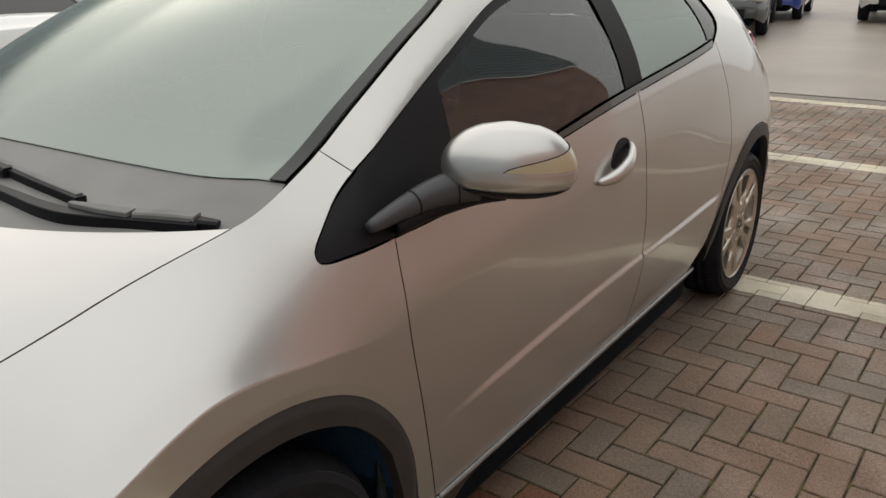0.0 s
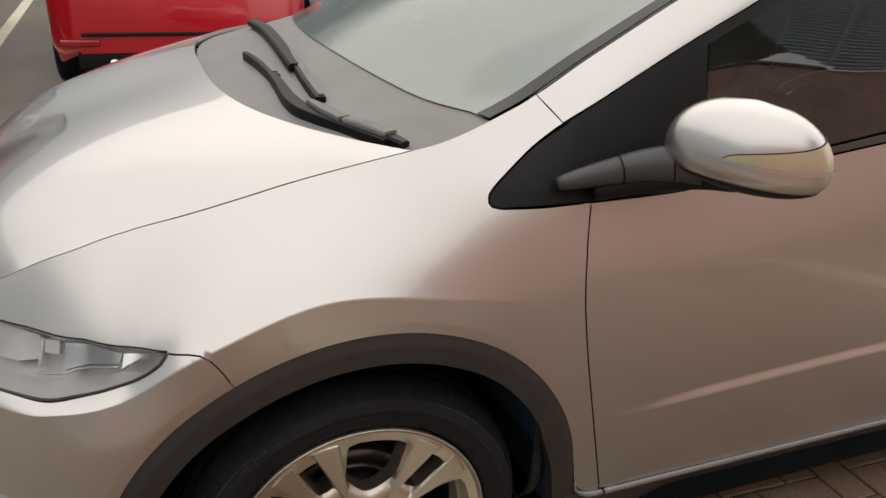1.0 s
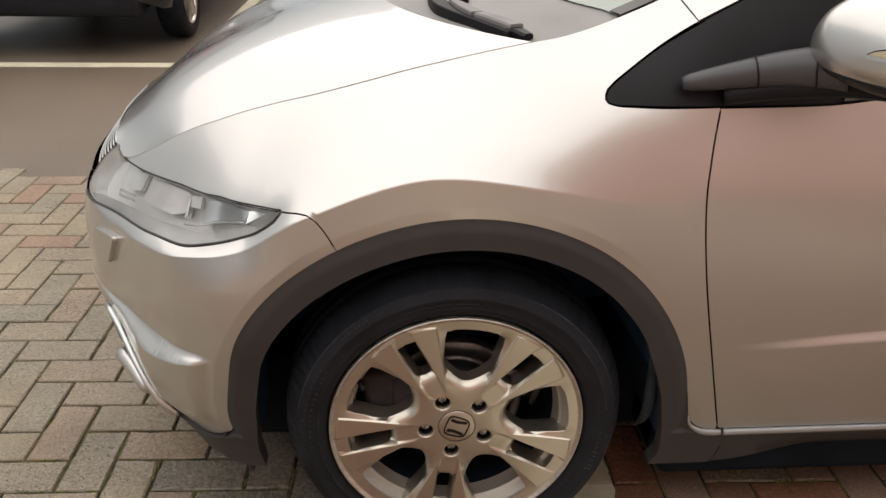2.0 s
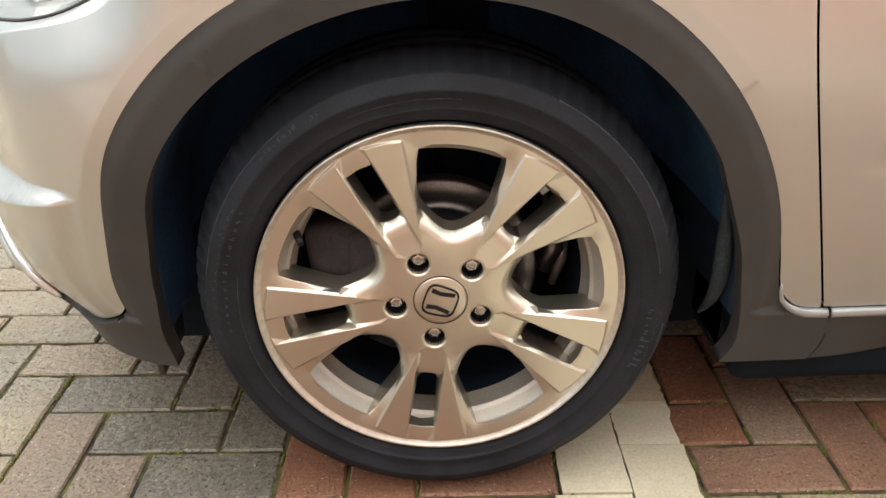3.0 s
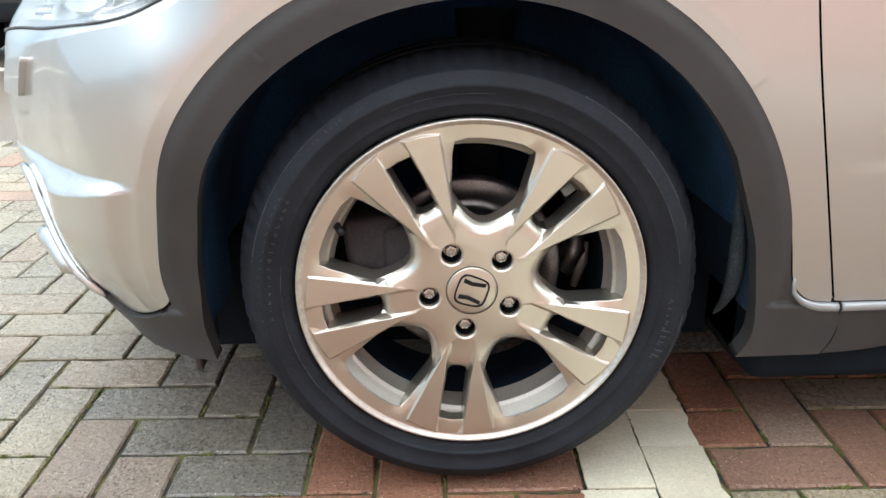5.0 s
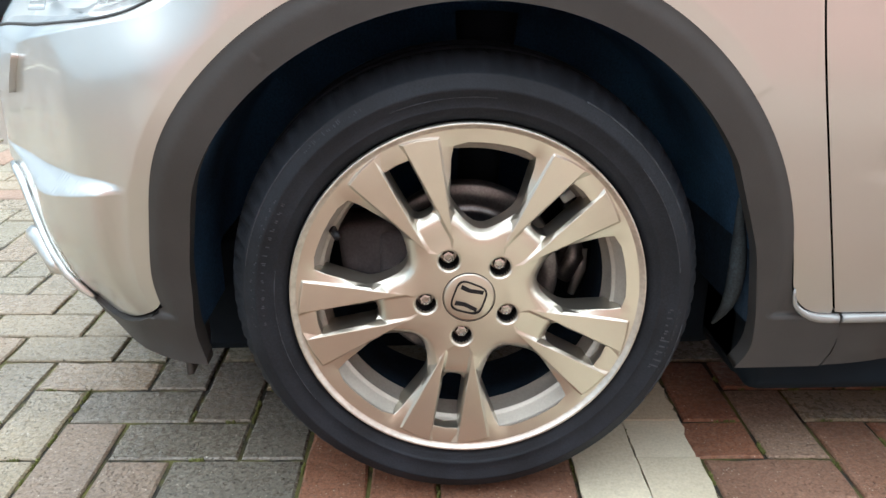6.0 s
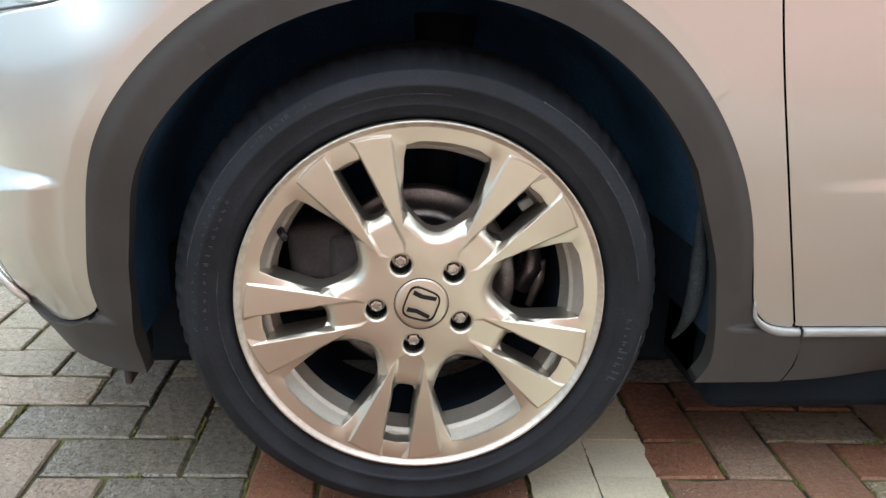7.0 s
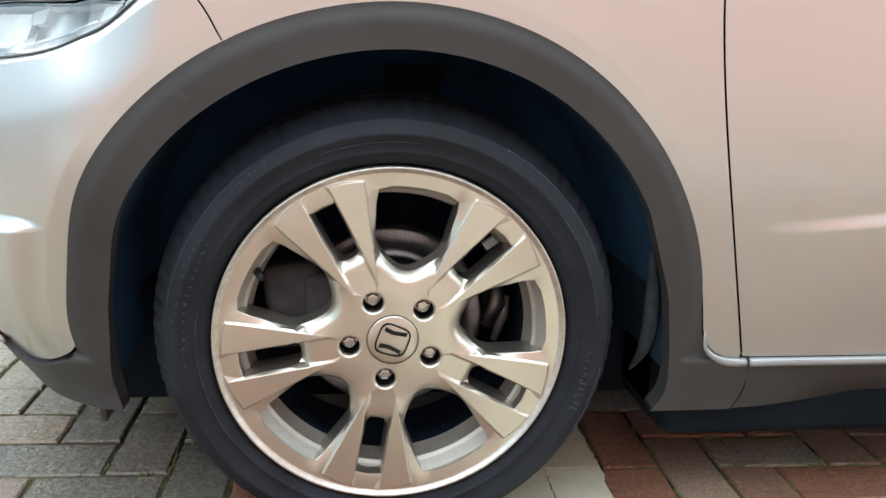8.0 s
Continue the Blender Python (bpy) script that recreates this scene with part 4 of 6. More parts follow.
scuttle_front = rear3 + np.array([0.004, 0.004, -0.012])
scuttle_front = even([tuple(p) for p in scuttle_front[::3]] + [tuple(scuttle_front[-1])], 24)
left_edge = even([tuple(scuttle_front[0])] + [tuple(skin([u], top_z(u))[0] + np.array([0, 0.003, -0.006])) for u in (0.15, 0.19, 0.23)] + [tuple(base3[0] - np.array([0, 0, 0.003]))], 12)
mid_edge = even([tuple(scuttle_front[-1]), (0.0, MID, 1.012), tuple(base3[-1] - np.array([0, 0, 0.003]))], 12)
scuttle = coons(scuttle_front, base3 - np.array([0, 0, 0.003]), left_edge, mid_edge, 0.0)
sheet("scuttle_panel", scuttle, COWL, "matt grey plastic scuttle below the screen")
roof_u = np.linspace(1.02, 2.9, 40)
roof_side = skin(roof_u, top_z(roof_u))
roof_mid = even([tuple(head3[-1]), (1.5, MID, 1.46), (2.2, MID, 1.44), (2.75, MID, 1.36)], 40)
back3 = even([tuple(roof_side[-1]), (2.82, 0.55, 1.33), tuple(roof_mid[-1])], 24)
sheet("roof", coons(head3, back3, roof_side, roof_mid, 0.0), SILVER)
tail_u = np.linspace(2.9, 3.34, 20)
tail_side = skin(tail_u, top_z(tail_u))
tail_mid = even([tuple(roof_mid[-1]), (3.05, MID, 1.2), (3.3, MID, 1.05)], 20)
sheet("rear_window", coons(back3, even([tuple(tail_side[-1]), (3.32, 0.6, 1.08), tuple(tail_mid[-1])], 24), tail_side, tail_mid), GLASS, "tinted rear window")
tz = np.linspace(1.08, 0.30, 14)
tail_rows = np.stack([np.stack([np.linspace(float(skin([3.34], [z])[0][0]), 3.40 + 0.05 * math.sin((1.1 - z) * 3), 10), np.linspace(float(skin([3.34], [z])[0][1]), MID, 10), np.full(10, z)], 1) for z in tz])
sheet("tailgate", tail_rows, SILVER)

# wipers: square-edged bars, grey on top and black below
def bar_strip(name, points, widths, tall, mat, parent, label="", r=0.0015):
    """A bar of rectangular section with chamfered top edges along a smooth way; its top lies on the way."""
    way = [Vector(p) for p in curve(points, 0.012)]
    bm, rings = bmesh.new(), []
    for i, p in enumerate(way):
        d = (way[min(i + 1, len(way) - 1)] - way[max(i - 1, 0)]).normalized()
        across = d.cross(Vector((0, 0, 1))).normalized()
        up = across.cross(d)
        w = float(np.interp(i / (len(way) - 1), np.linspace(0, 1, len(widths)), widths)) / 2
        rings.append([bm.verts.new(p + across * a + up * b) for a, b in ((-w, -tall), (-w, -r), (-w + r, 0), (w - r, 0), (w, -r), (w, -tall))])
    for a, b in zip(rings, rings[1:]):
        for j in range(6):
            bm.faces.new((a[j], a[(j + 1) % 6], b[(j + 1) % 6], b[j]))
    bm.faces.new(rings[0])
    bm.faces.new(rings[-1])
    bmesh.ops.recalc_face_normals(bm, faces=bm.faces)
    return part(name, bm, mat, parent, label, flat=True)


arm = bar_strip("wiper_arm", [(0.094, 0.150, 0.9885), (0.040, 0.247, 0.9955), (0.003, 0.313, 1.0005), (-0.015, 0.355, 1.0035), (-0.024, 0.415, 1.008), (-0.025, 0.50, 1.014), (-0.025, 0.590, 1.017)], [0.034, 0.034, 0.036, 0.030, 0.024, 0.020, 0.018], 0.020, BLACK, car, "slim black wiper arm with a grey cover")
bar_strip("arm_cover", [(0.0405, 0.2500, 1.0035), (0.020, 0.304, 1.0075), (0.003, 0.360, 1.0105)], [0.026, 0.024, 0.010], 0.008, WIPERGREY, arm, "matt grey arm cover")
bar_strip("wiper_cap", [(0.096, 0.1590, 0.998), (0.072, 0.203, 1.001), (0.0445, 0.2460, 1.0035)], [0.029, 0.028, 0.026], 0.012, WIPERGREY, arm, "matt grey hinged wiper cap", 0.003)
bar_strip("wiper_pivot", [(0.112, 0.128, 0.988), (0.092, 0.164, 0.994)], [0.020, 0.030], 0.016, BLACK, arm, "black pivot housing", 0.004)
blade_body = bar_strip("wiper_blade", [(-0.023, 0.560, 1.016), (-0.030, 0.690, 1.0195), (-0.042, 0.815, 1.018)], [0.022, 0.022, 0.020], 0.018, BLACK, arm, "black rubber wiper blade")
bar_strip("blade_spine", [(-0.0195, 0.580, 1.019), (-0.0255, 0.695, 1.0225), (-0.0375, 0.808, 1.021)], [0.013, 0.014, 0.013], 0.003, WIPERGREY, blade_body, "grey blade spine")
arm = bar_strip("wiper_arm", [(0.047, 1.300, 1.024), (0.047, 1.183, 1.030), (0.044, 1.07, 1.037), (0.034, 0.862, 1.041), (0.026, 0.69, 1.037), (0.023, 0.585, 1.032)], [0.036, 0.034, 0.030, 0.026], 0.016, BLACK, car, "long dark wiper arm", 0.004)
blade_body = bar_strip("wiper_blade", [(0.038, 0.700, 1.036), (0.028, 0.513, 1.0235), (0.027, 0.368, 1.011)], [0.022, 0.022, 0.020], 0.016, BLACK, arm, "black rubber wiper blade")
bar_strip("blade_spine", [(0.040, 0.690, 1.039), (0.031, 0.513, 1.0265), (0.030, 0.376, 1.0145)], [0.013, 0.014, 0.012], 0.003, WIPERGREY, blade_body, "grey blade spine")

# door mirror
long_dir = Vector((0.60, -0.80, 0)).normalized()
cross_dir = Vector((0.80, 0.60, 0)).normalized()


def mirror_shell(z0, z1, grow=0.0, a0=0.0, a1=2 * math.pi, n=40, m=16, wedge=0.0):
    """A slice of the mirror's egg between two heights (as parts of its half height)."""
    bm = bmesh.new()
    rings = []
    full = a1 - a0 > 6.2
    for i in range(m + 1):
        ring = []
        for k in range(n if full else n + 1):
            lift = 1.0 if full else (k / n) ** wedge if wedge else 1.0
            h = z0 + (z1 - z0) * lift * i / m
            w = max(0.0, 1 - abs(h) ** 2.2) ** 0.5
            a = a0 + (a1 - a0) * k / n
            c, s_ = math.cos(a), math.sin(a)
            lx = (0.128 + grow) * c * (w if c < 0 else w ** 0.85)
            ly = ((0.080 if s_ < 0 else 0.055) + grow) * s_ * w
            hz = (0.093 if h > 0 else 0.050) * h
            ring.append(bm.verts.new(mirror_c + long_dir * lx + cross_dir * ly + Vector((0, 0, hz - 0.06 * lx))))
        rings.append(ring)
    for a, b in zip(rings, rings[1:]):
        for k in range(len(a) if full else len(a) - 1):
            bm.faces.new((a[k], a[(k + 1) % len(a)], b[(k + 1) % len(a)], b[k]))
    if full:
        for ring in (rings[0], rings[-1]):
            bm.faces.new(ring)
    bmesh.ops.remove_doubles(bm, verts=bm.verts, dist=0.0003)
    bmesh.ops.recalc_face_normals(bm, faces=bm.faces)
    return bm


mirror_c = Vector((0.595, -0.112, 0.998))
mirror = part("door_mirror", mirror_shell(-0.52, 0.999, m=22), SILVER, car, "silver door mirror shell")
part("mirror_base", mirror_shell(-0.99, -0.53, 0.003), BLACK, mirror, "black underside")
part("indicator", mirror_shell(0.15, 0.66, 0.0022, radians(-98), radians(25), 30, 6, 0.6), AMBER, mirror, "amber repeater lens")
edge = mirror_shell(0.10, 0.15, 0.003, radians(-98), radians(25), 30, 1)
part("indicator_edge", edge, SATIN, mirror, "bright lower edge of the repeater")
gap = [tuple(mirror_c + long_dir * (0.1292 * math.cos(a) * w ** (0.85 if math.cos(a) > 0 else 1.0)) + cross_dir * ((0.0812 if math.sin(a) < 0 else 0.0562) * math.sin(a) * w) + Vector((0, 0, 0.093 * h - 0.06 * 0.128 * math.cos(a) * w)))
       for a, h, w in ((a, h, (1 - h ** 2.2) ** 0.5) for a, h in ((radians(-98 + 123 * k / 30), 0.15 + 0.51 * (k / 30) ** 0.6) for k in range(31)))]
part("indicator_gap", tube(gap, 0.0013, 6), BLACK, mirror, "dark gap over the repeater")
arm_pts = [(0.335, 0.012, 0.935), (0.42, 0.0, 0.952), (0.49, -0.02, 0.966), (0.555, -0.06, 0.976)]
arm_c = curve(arm_pts, 0.015)
part("mirror_arm", tube(arm_c, [0.010 + 0.027 * (i / (len(arm_c) - 1)) ** 0.8 for i in range(len(arm_c))], 16, flatten=1.0), ARMGREY, mirror, "dark grey mirror arm")
for at, r in ((0.47, 0.0255), (0.80, 0.0338)):
    k = int(at * (len(arm_c) - 1))
    part("arm_joint", tube([tuple(Vector(arm_c[k]) + (Vector(arm_c[k + 1]) - Vector(arm_c[k])) * f) for f in (0.0, 0.14)], r, 16), BLACK, mirror, "dark joint in the mirror arm")
low_c = curve([(0.40, 0.005, 0.918), (0.47, -0.015, 0.932), (0.55, -0.06, 0.948), (0.60, -0.10, 0.952)], 0.015)
part("mirror_foot", tube(low_c, 0.016, 12), BLACK, mirror, "black mirror foot")

# door handle
recess = curve([(1.285, 0.846), (1.302, 0.876), (1.340, 0.903), (1.385, 0.904), (1.413, 0.884), (1.395, 0.852), (1.340, 0.834), (1.300, 0.834), (1.285, 0.846)], 0.012)[:-1]
skin_panel("handle_recess", recess, BLACK, car, "dark handle recess", gap=0.0, offset=0.0012, step=0.02, depth=0.004)
hp = [tuple(skin([u], [z])[0] + np.array([0, -o, 0])) for u, z, o in ((1.200, 0.820, 0.002), (1.225, 0.821, 0.014), (1.275, 0.830, 0.028), (1.335, 0.850, 0.030), (1.385, 0.874, 0.018), (1.408, 0.886, 0.003))]
hpc = curve(hp, 0.012)
part("door_handle", tube(hpc, [0.006 + 0.013 * math.sin(math.pi * (1 - i / (len(hpc) - 1)) ** 1.15) ** 0.7 for i in range(len(hpc))], 12, flatten=1.05), SILVER, car, "silver door handle")

# black shell under the skin; low boxes are added to block light under the car
for box in ((0.42, 2.2, 0.10, 1.56, 0.115, 0.30), (-0.50, 0.44, 0.24, 1.42, 0.10, 0.30), (-0.3, 2.9, 0.70, 0.96, 0.07, 0.20), (-0.42, 3.1, 0.45, 1.21, 0.15, 0.60), (0.42, 2.20, 0.05, 0.45, 0.12, 0.70), (0.42, 2.20, 1.21, 1.61, 0.12, 0.70), (-0.62, -0.45, 0.30, 1.36, 0.19, 0.62), (3.07, 3.25, 0.35, 1.31, 0.22, 0.8), (-0.40, 0.10, 0.45, 1.21, 0.60, 0.84)):
    part("underbody", bevel_box(*box, 0.02), UNDER, car, "black underbody box that also keeps light out")


def arch_liner(cx, side=1, a0=6, a1=194):
    bm = bmesh.new()
    prof = [(0.388, -0.004), (0.387, 0.01), (0.386, 0.05), (0.386, 0.10), (0.383, 0.25), (0.375, 0.40)]
    n = max(6, round((a1 - a0) / 3.3))
    rings = []
    for r, y in prof:
        ring = []
        for k in range(n + 1):
            deg = a0 + (a1 - a0) * k / n
            inset = max(y, 0.05 * float(smooth(148, 174, deg)), 0.03 * (1 - float(smooth(-6, 4, deg))))
            rr = r / math.cos(radians(deg)) if deg < 0 else -r / math.cos(radians(deg)) if deg > 180 else r
            ring.append(bm.verts.new((cx + rr * math.cos(radians(deg)), inset if side > 0 else 2 * MID - inset, HUB + rr * math.sin(radians(deg)))))
        rings.append(ring)
    for a, b in zip(rings, rings[1:]):
        for k in range(n):
            bm.faces.new((a[k], a[k + 1], b[k + 1], b[k]))
    if a0 > 0:
        bm.faces.new(rings[-1])
    bmesh.ops.recalc_face_normals(bm, faces=bm.faces)
    if a0 > 0:
        part("arch_liner", bm, LINER, car, "dark felt wheel-arch liner, its blue lifted for lens haze")
    else:
        # darker copy of the liner, its shade put into the colour
        part("liner_foot", bm, NAVY, car, "foot of the arch liner, coloured as in shade")


for cx in (0.006, RA):
    for side in (1, -1):
        arch_liner(cx, side)
        arch_liner(cx, side, -9, 6)
part("arch_flap", bevel_box(-0.395, -0.385, 0.05, 0.16, 0.165, 0.25, 0.003), TRIM, car, "black liner edge ahead of the wheel")

DUSTY = material("dusty_liner_edge", (0.024, 0.034, 0.042), 0.85, 0.0, 0.4, 40.0, 0.4, 300.0, 0.2)
flap = curve([(0.366, 0.046, 0.425), (0.377, 0.052, 0.36), (0.381, 0.056, 0.30), (0.380, 0.070, 0.254), (0.376, 0.100, 0.212)], 0.012)
part("liner_flap", tube(flap, [0.002 + 0.010 * math.sin(math.pi * i / (len(flap) - 1)) for i in range(len(flap))], 10), DUSTY, car, "dusty folded edge of the arch liner")

# cabin
part("dashboard", bevel_box(0.32, 0.62, 0.16, 1.50, 0.80, 0.985, 0.05, 3), CABIN, car, "dark dashboard")
for y in (0.45, 1.21):
    part("seat_cushion", bevel_box(1.0, 1.5, y - 0.24, y + 0.24, 0.5, 0.66, 0.06, 3), CABIN, car, "dark seat")
    bm = bevel_box(-0.07, 0.07, y - 0.23, y + 0.23, 0.0, 0.62, 0.05, 3)
    bm.transform(Matrix.Translation((1.5, 0, 0.6)) @ pose(0, 0, 0, 0, 18, 0))
    part("seat_back", bm, CABIN, car)
    part("head_rest", bevel_box(1.68, 1.77, y - 0.13, y + 0.13, 1.20, 1.38, 0.04, 3), CABIN, car)
bm = revolve([(0.17 + 0.015 * math.cos(a), 0.015 * math.sin(a)) for a in np.linspace(0, 2 * math.pi, 9)], 32)
bm.transform(Matrix.Translation((0.78, 1.2, 0.97)) @ pose(0, 0, 0, 0, 0, 90) @ pose(0, 0, 0, -25, 0, 0))
part("steering_wheel", bm, CABIN, car)


# ---- road wheels ----
PHI = -98.4


def polar(r, a):
    return (r * math.cos(radians(a)), r * math.sin(radians(a)))


def pair_point(k, rho, tau):
    a = radians(PHI + 72 * k)
    return (rho * math.cos(a) - tau * math.sin(a), rho * math.sin(a) + tau * math.cos(a))


def alloy_face():
    """The cast face: five pairs of flat wedge spokes, sunk slots between them and wide windows between the pairs."""
    outline = [polar(0.2235, 3 * i) for i in range(120)]
    heights = {}
    holes, lines_, extra = [], [], []

    def put(p, h):
        heights[(round(p[0], 5), round(p[1], 5))] = h
        return p

    for p in outline:
        put(p, -0.0150)
    wedges = []
    for k in range(5):
        base = PHI + 72 * k + 36
        win = [(0.0915, 0.0, 0.002), (0.0925, 0.0070, 0.002), (0.0962, 0.0145, 0.0015), (0.1030, 0.0240, 0.001), (0.1110, 0.0330, 0.0), (0.1192, 0.0402, -0.002), (0.1275, 0.0442, -0.004), (0.1400, 0.0464, -0.006), (0.160, 0.0490, -0.008), (0.180, 0.0516, -0.010), (0.1962, 0.0512, -0.0125)]
        ang = radians(base)
        flank = {q: [put((p * math.cos(ang) - q * t * math.sin(ang), p * math.sin(ang) + q * t * math.cos(ang)), h) for p, t, h in win] for q in (1, -1)}
        loop = flank[1] + [put(polar(0.2065, base + a), -0.0130) for a in (10, 5, 0, -5, -10)] + flank[-1][:0:-1]
        holes.append(loop)
        slot = [(0.1222, -0.0095), (0.1212, -0.0045), (0.1210, 0.0), (0.1212, 0.0045), (0.1222, 0.0095), (0.127, 0.0145), (0.14, 0.0152), (0.155, 0.0157), (0.171, 0.0162), (0.187, 0.0167), (0.1985, 0.0170), (0.2005, 0.0), (0.1985, -0.0170), (0.187, -0.0167), (0.171, -0.0162), (0.155, -0.0157), (0.14, -0.0152), (0.127, -0.0145)]
        holes.append([put(pair_point(k, a, b), -0.0135 if a > 0.18 else -0.0105 if a > 0.13 else -0.003 if a > 0.125 else 0.001) for a, b in slot])
        for s in (1, -1):
            wedge = [(a, b, -0.0130 - 0.0405 * (a - 0.080) + 0.020 * (b - 0.0182)) for a, b in ((0.080, 0.0182), (0.11, 0.0186), (0.127, 0.0188), (0.14, 0.0190), (0.155, 0.01905), (0.171, 0.0191), (0.187, 0.0192), (0.1985, 0.0193), (0.2195, 0.0195), (0.2145, 0.040), (0.2060, 0.0605), (0.185, 0.0535), (0.165, 0.0467), (0.143, 0.0393), (0.122, 0.0322), (0.101, 0.0252), (0.080, 0.0182))]
            pts_w = [put(pair_point(k, a, s * b), h) for a, b, h in wedge]
            wedges.append(pts_w[:-1])
            lines_.append(pts_w)
            foot = ((0.2045, 0.0, -0.0146), (0.2040, 0.0180, -0.0146))
            lines_.append([put(pair_point(k, a, s * b), h) for a, b, h in foot])
        for a, hh in ((0.082, -0.0108), (0.095, -0.0106), (0.105, -0.0102), (0.1105, -0.0092), (0.1145, -0.0070), (0.1180, -0.0035)):
            lines_.append([put(pair_point(k, a, b), hh) for b in (-0.0146, -0.0095, -0.0045, 0.0, 0.0045, 0.0095, 0.0146)])
        for s in (1, -1):
            lines_.append([put(pair_point(k, a, s * b), hh) for a, b, hh in ((0.2214, 0.0206, -0.0150), (0.2190, 0.0310, -0.0150), (0.2163, 0.0412, -0.0150), (0.2125, 0.0525, -0.0149), (0.2074, 0.0632, -0.0146), (0.1960, 0.0602, -0.0140), (0.1855, 0.0566, -0.0135), (0.1655, 0.0498, -0.0126), (0.1435, 0.0424, -0.0116), (0.1225, 0.0352, -0.0112))])
        c = pair_point(k, 0.05715, 0)
        holes.append([put((c[0] + 0.0135 * math.cos(q), c[1] + 0.0135 * math.sin(q)), -0.0100) for q in np.linspace(0, 2 * math.pi, 21)[:-1]])
        extra += [put((c[0] + 0.0160 * math.cos(q), c[1] + 0.0160 * math.sin(q)), -0.0122) for q in np.linspace(0.15, 2 * math.pi + 0.15, 17)[:-1]]
    # rounded shoulders round the inner ends of the windows
    for k in range(5):
        loop = holes[3 * k]
        for off, h in ((0.0035, -0.0035), (0.0075, -0.0080), (0.0125, -0.0112), (0.0175, -0.0122)):
            for p in shrink(loop, -off):
                if math.hypot(*p) < 0.118 and not any(inside(shrink(w, -0.0015), [p])[0] for w in wedges):
                    extra.append(put((float(p[0]), float(p[1])), h))
    extra += [put(polar(0.036, 15 * i), -0.0125) for i in range(24)] + [put((0.0, 0.0), -0.0125)]
    pts, tris = triangulate(outline, holes, 0, extra, lines_)
    keys = np.array(list(heights))
    vals = np.array(list(heights.values()))
    h = np.array([vals[np.argmin(np.hypot(keys[:, 0] - p[0], keys[:, 1] - p[1]))] for p in pts])
    bm = bmesh.new()
    vs = [bm.verts.new((p[0], hh, p[1])) for p, hh in zip(pts, h)]
    for t in tris:
        f = bm.faces.new([vs[i] for i in t])
    for f in bm.faces:
        f.normal_update()
        if f.normal.y > 0:
            f.normal_flip()
    # walls of the openings
    for n_, loop in enumerate(holes):
        socket = n_ % 3 == 2
        deep = 0.014 if socket else 0.030
        ring_top, ring_low = [], []
        cx, cz = sum(p[0] for p in loop) / len(loop), sum(p[1] for p in loop) / len(loop)
        for p in loop:
            i = int(np.argmin(np.hypot(pts[:, 0] - p[0], pts[:, 1] - p[1])))
            ring_top.append(vs[i])
            g = 1.0
            ring_low.append(bm.verts.new((cx + (p[0] - cx) * g, deep, cz + (p[1] - cz) * g)))
        m = len(loop)
        for i in range(m):
            if n_ % 3 == 1 or min(math.hypot(*loop[i]), math.hypot(*loop[(i + 1) % m])) < 0.2:
                bm.faces.new((ring_top[i], ring_top[(i + 1) % m], ring_low[(i + 1) % m], ring_low[i]))
        if socket:
            bm.faces.new(ring_low)
    bmesh.ops.remove_doubles(bm, verts=bm.verts, dist=1e-5)
    bmesh.ops.recalc_face_normals(bm, faces=bm.faces)
    def on_crease(p):
        """Which wedge borders pass through a point."""
        hit = set()
        for w_, loop in enumerate(wedges):
            for i in range(len(loop)):
                a, b = Vector(loop[i]), Vector(loop[(i + 1) % len(loop)])
                t = max(0.0, min(1.0, (p - a).dot(b - a) / (b - a).length_squared))
                if (a + (b - a) * t - p).length < 2e-4:
                    hit.add((w_, i))
        return hit

    touch = {v: on_crease(Vector((v.co.x, v.co.z))) if v.co.y < -0.011 else set() for v in bm.verts}
    for e in bm.edges:
        e.smooth = len(e.link_faces) == 2 and e.calc_face_angle(0) < radians(24) and not (touch[e.verts[0]] & touch[e.verts[1]])
    return bm


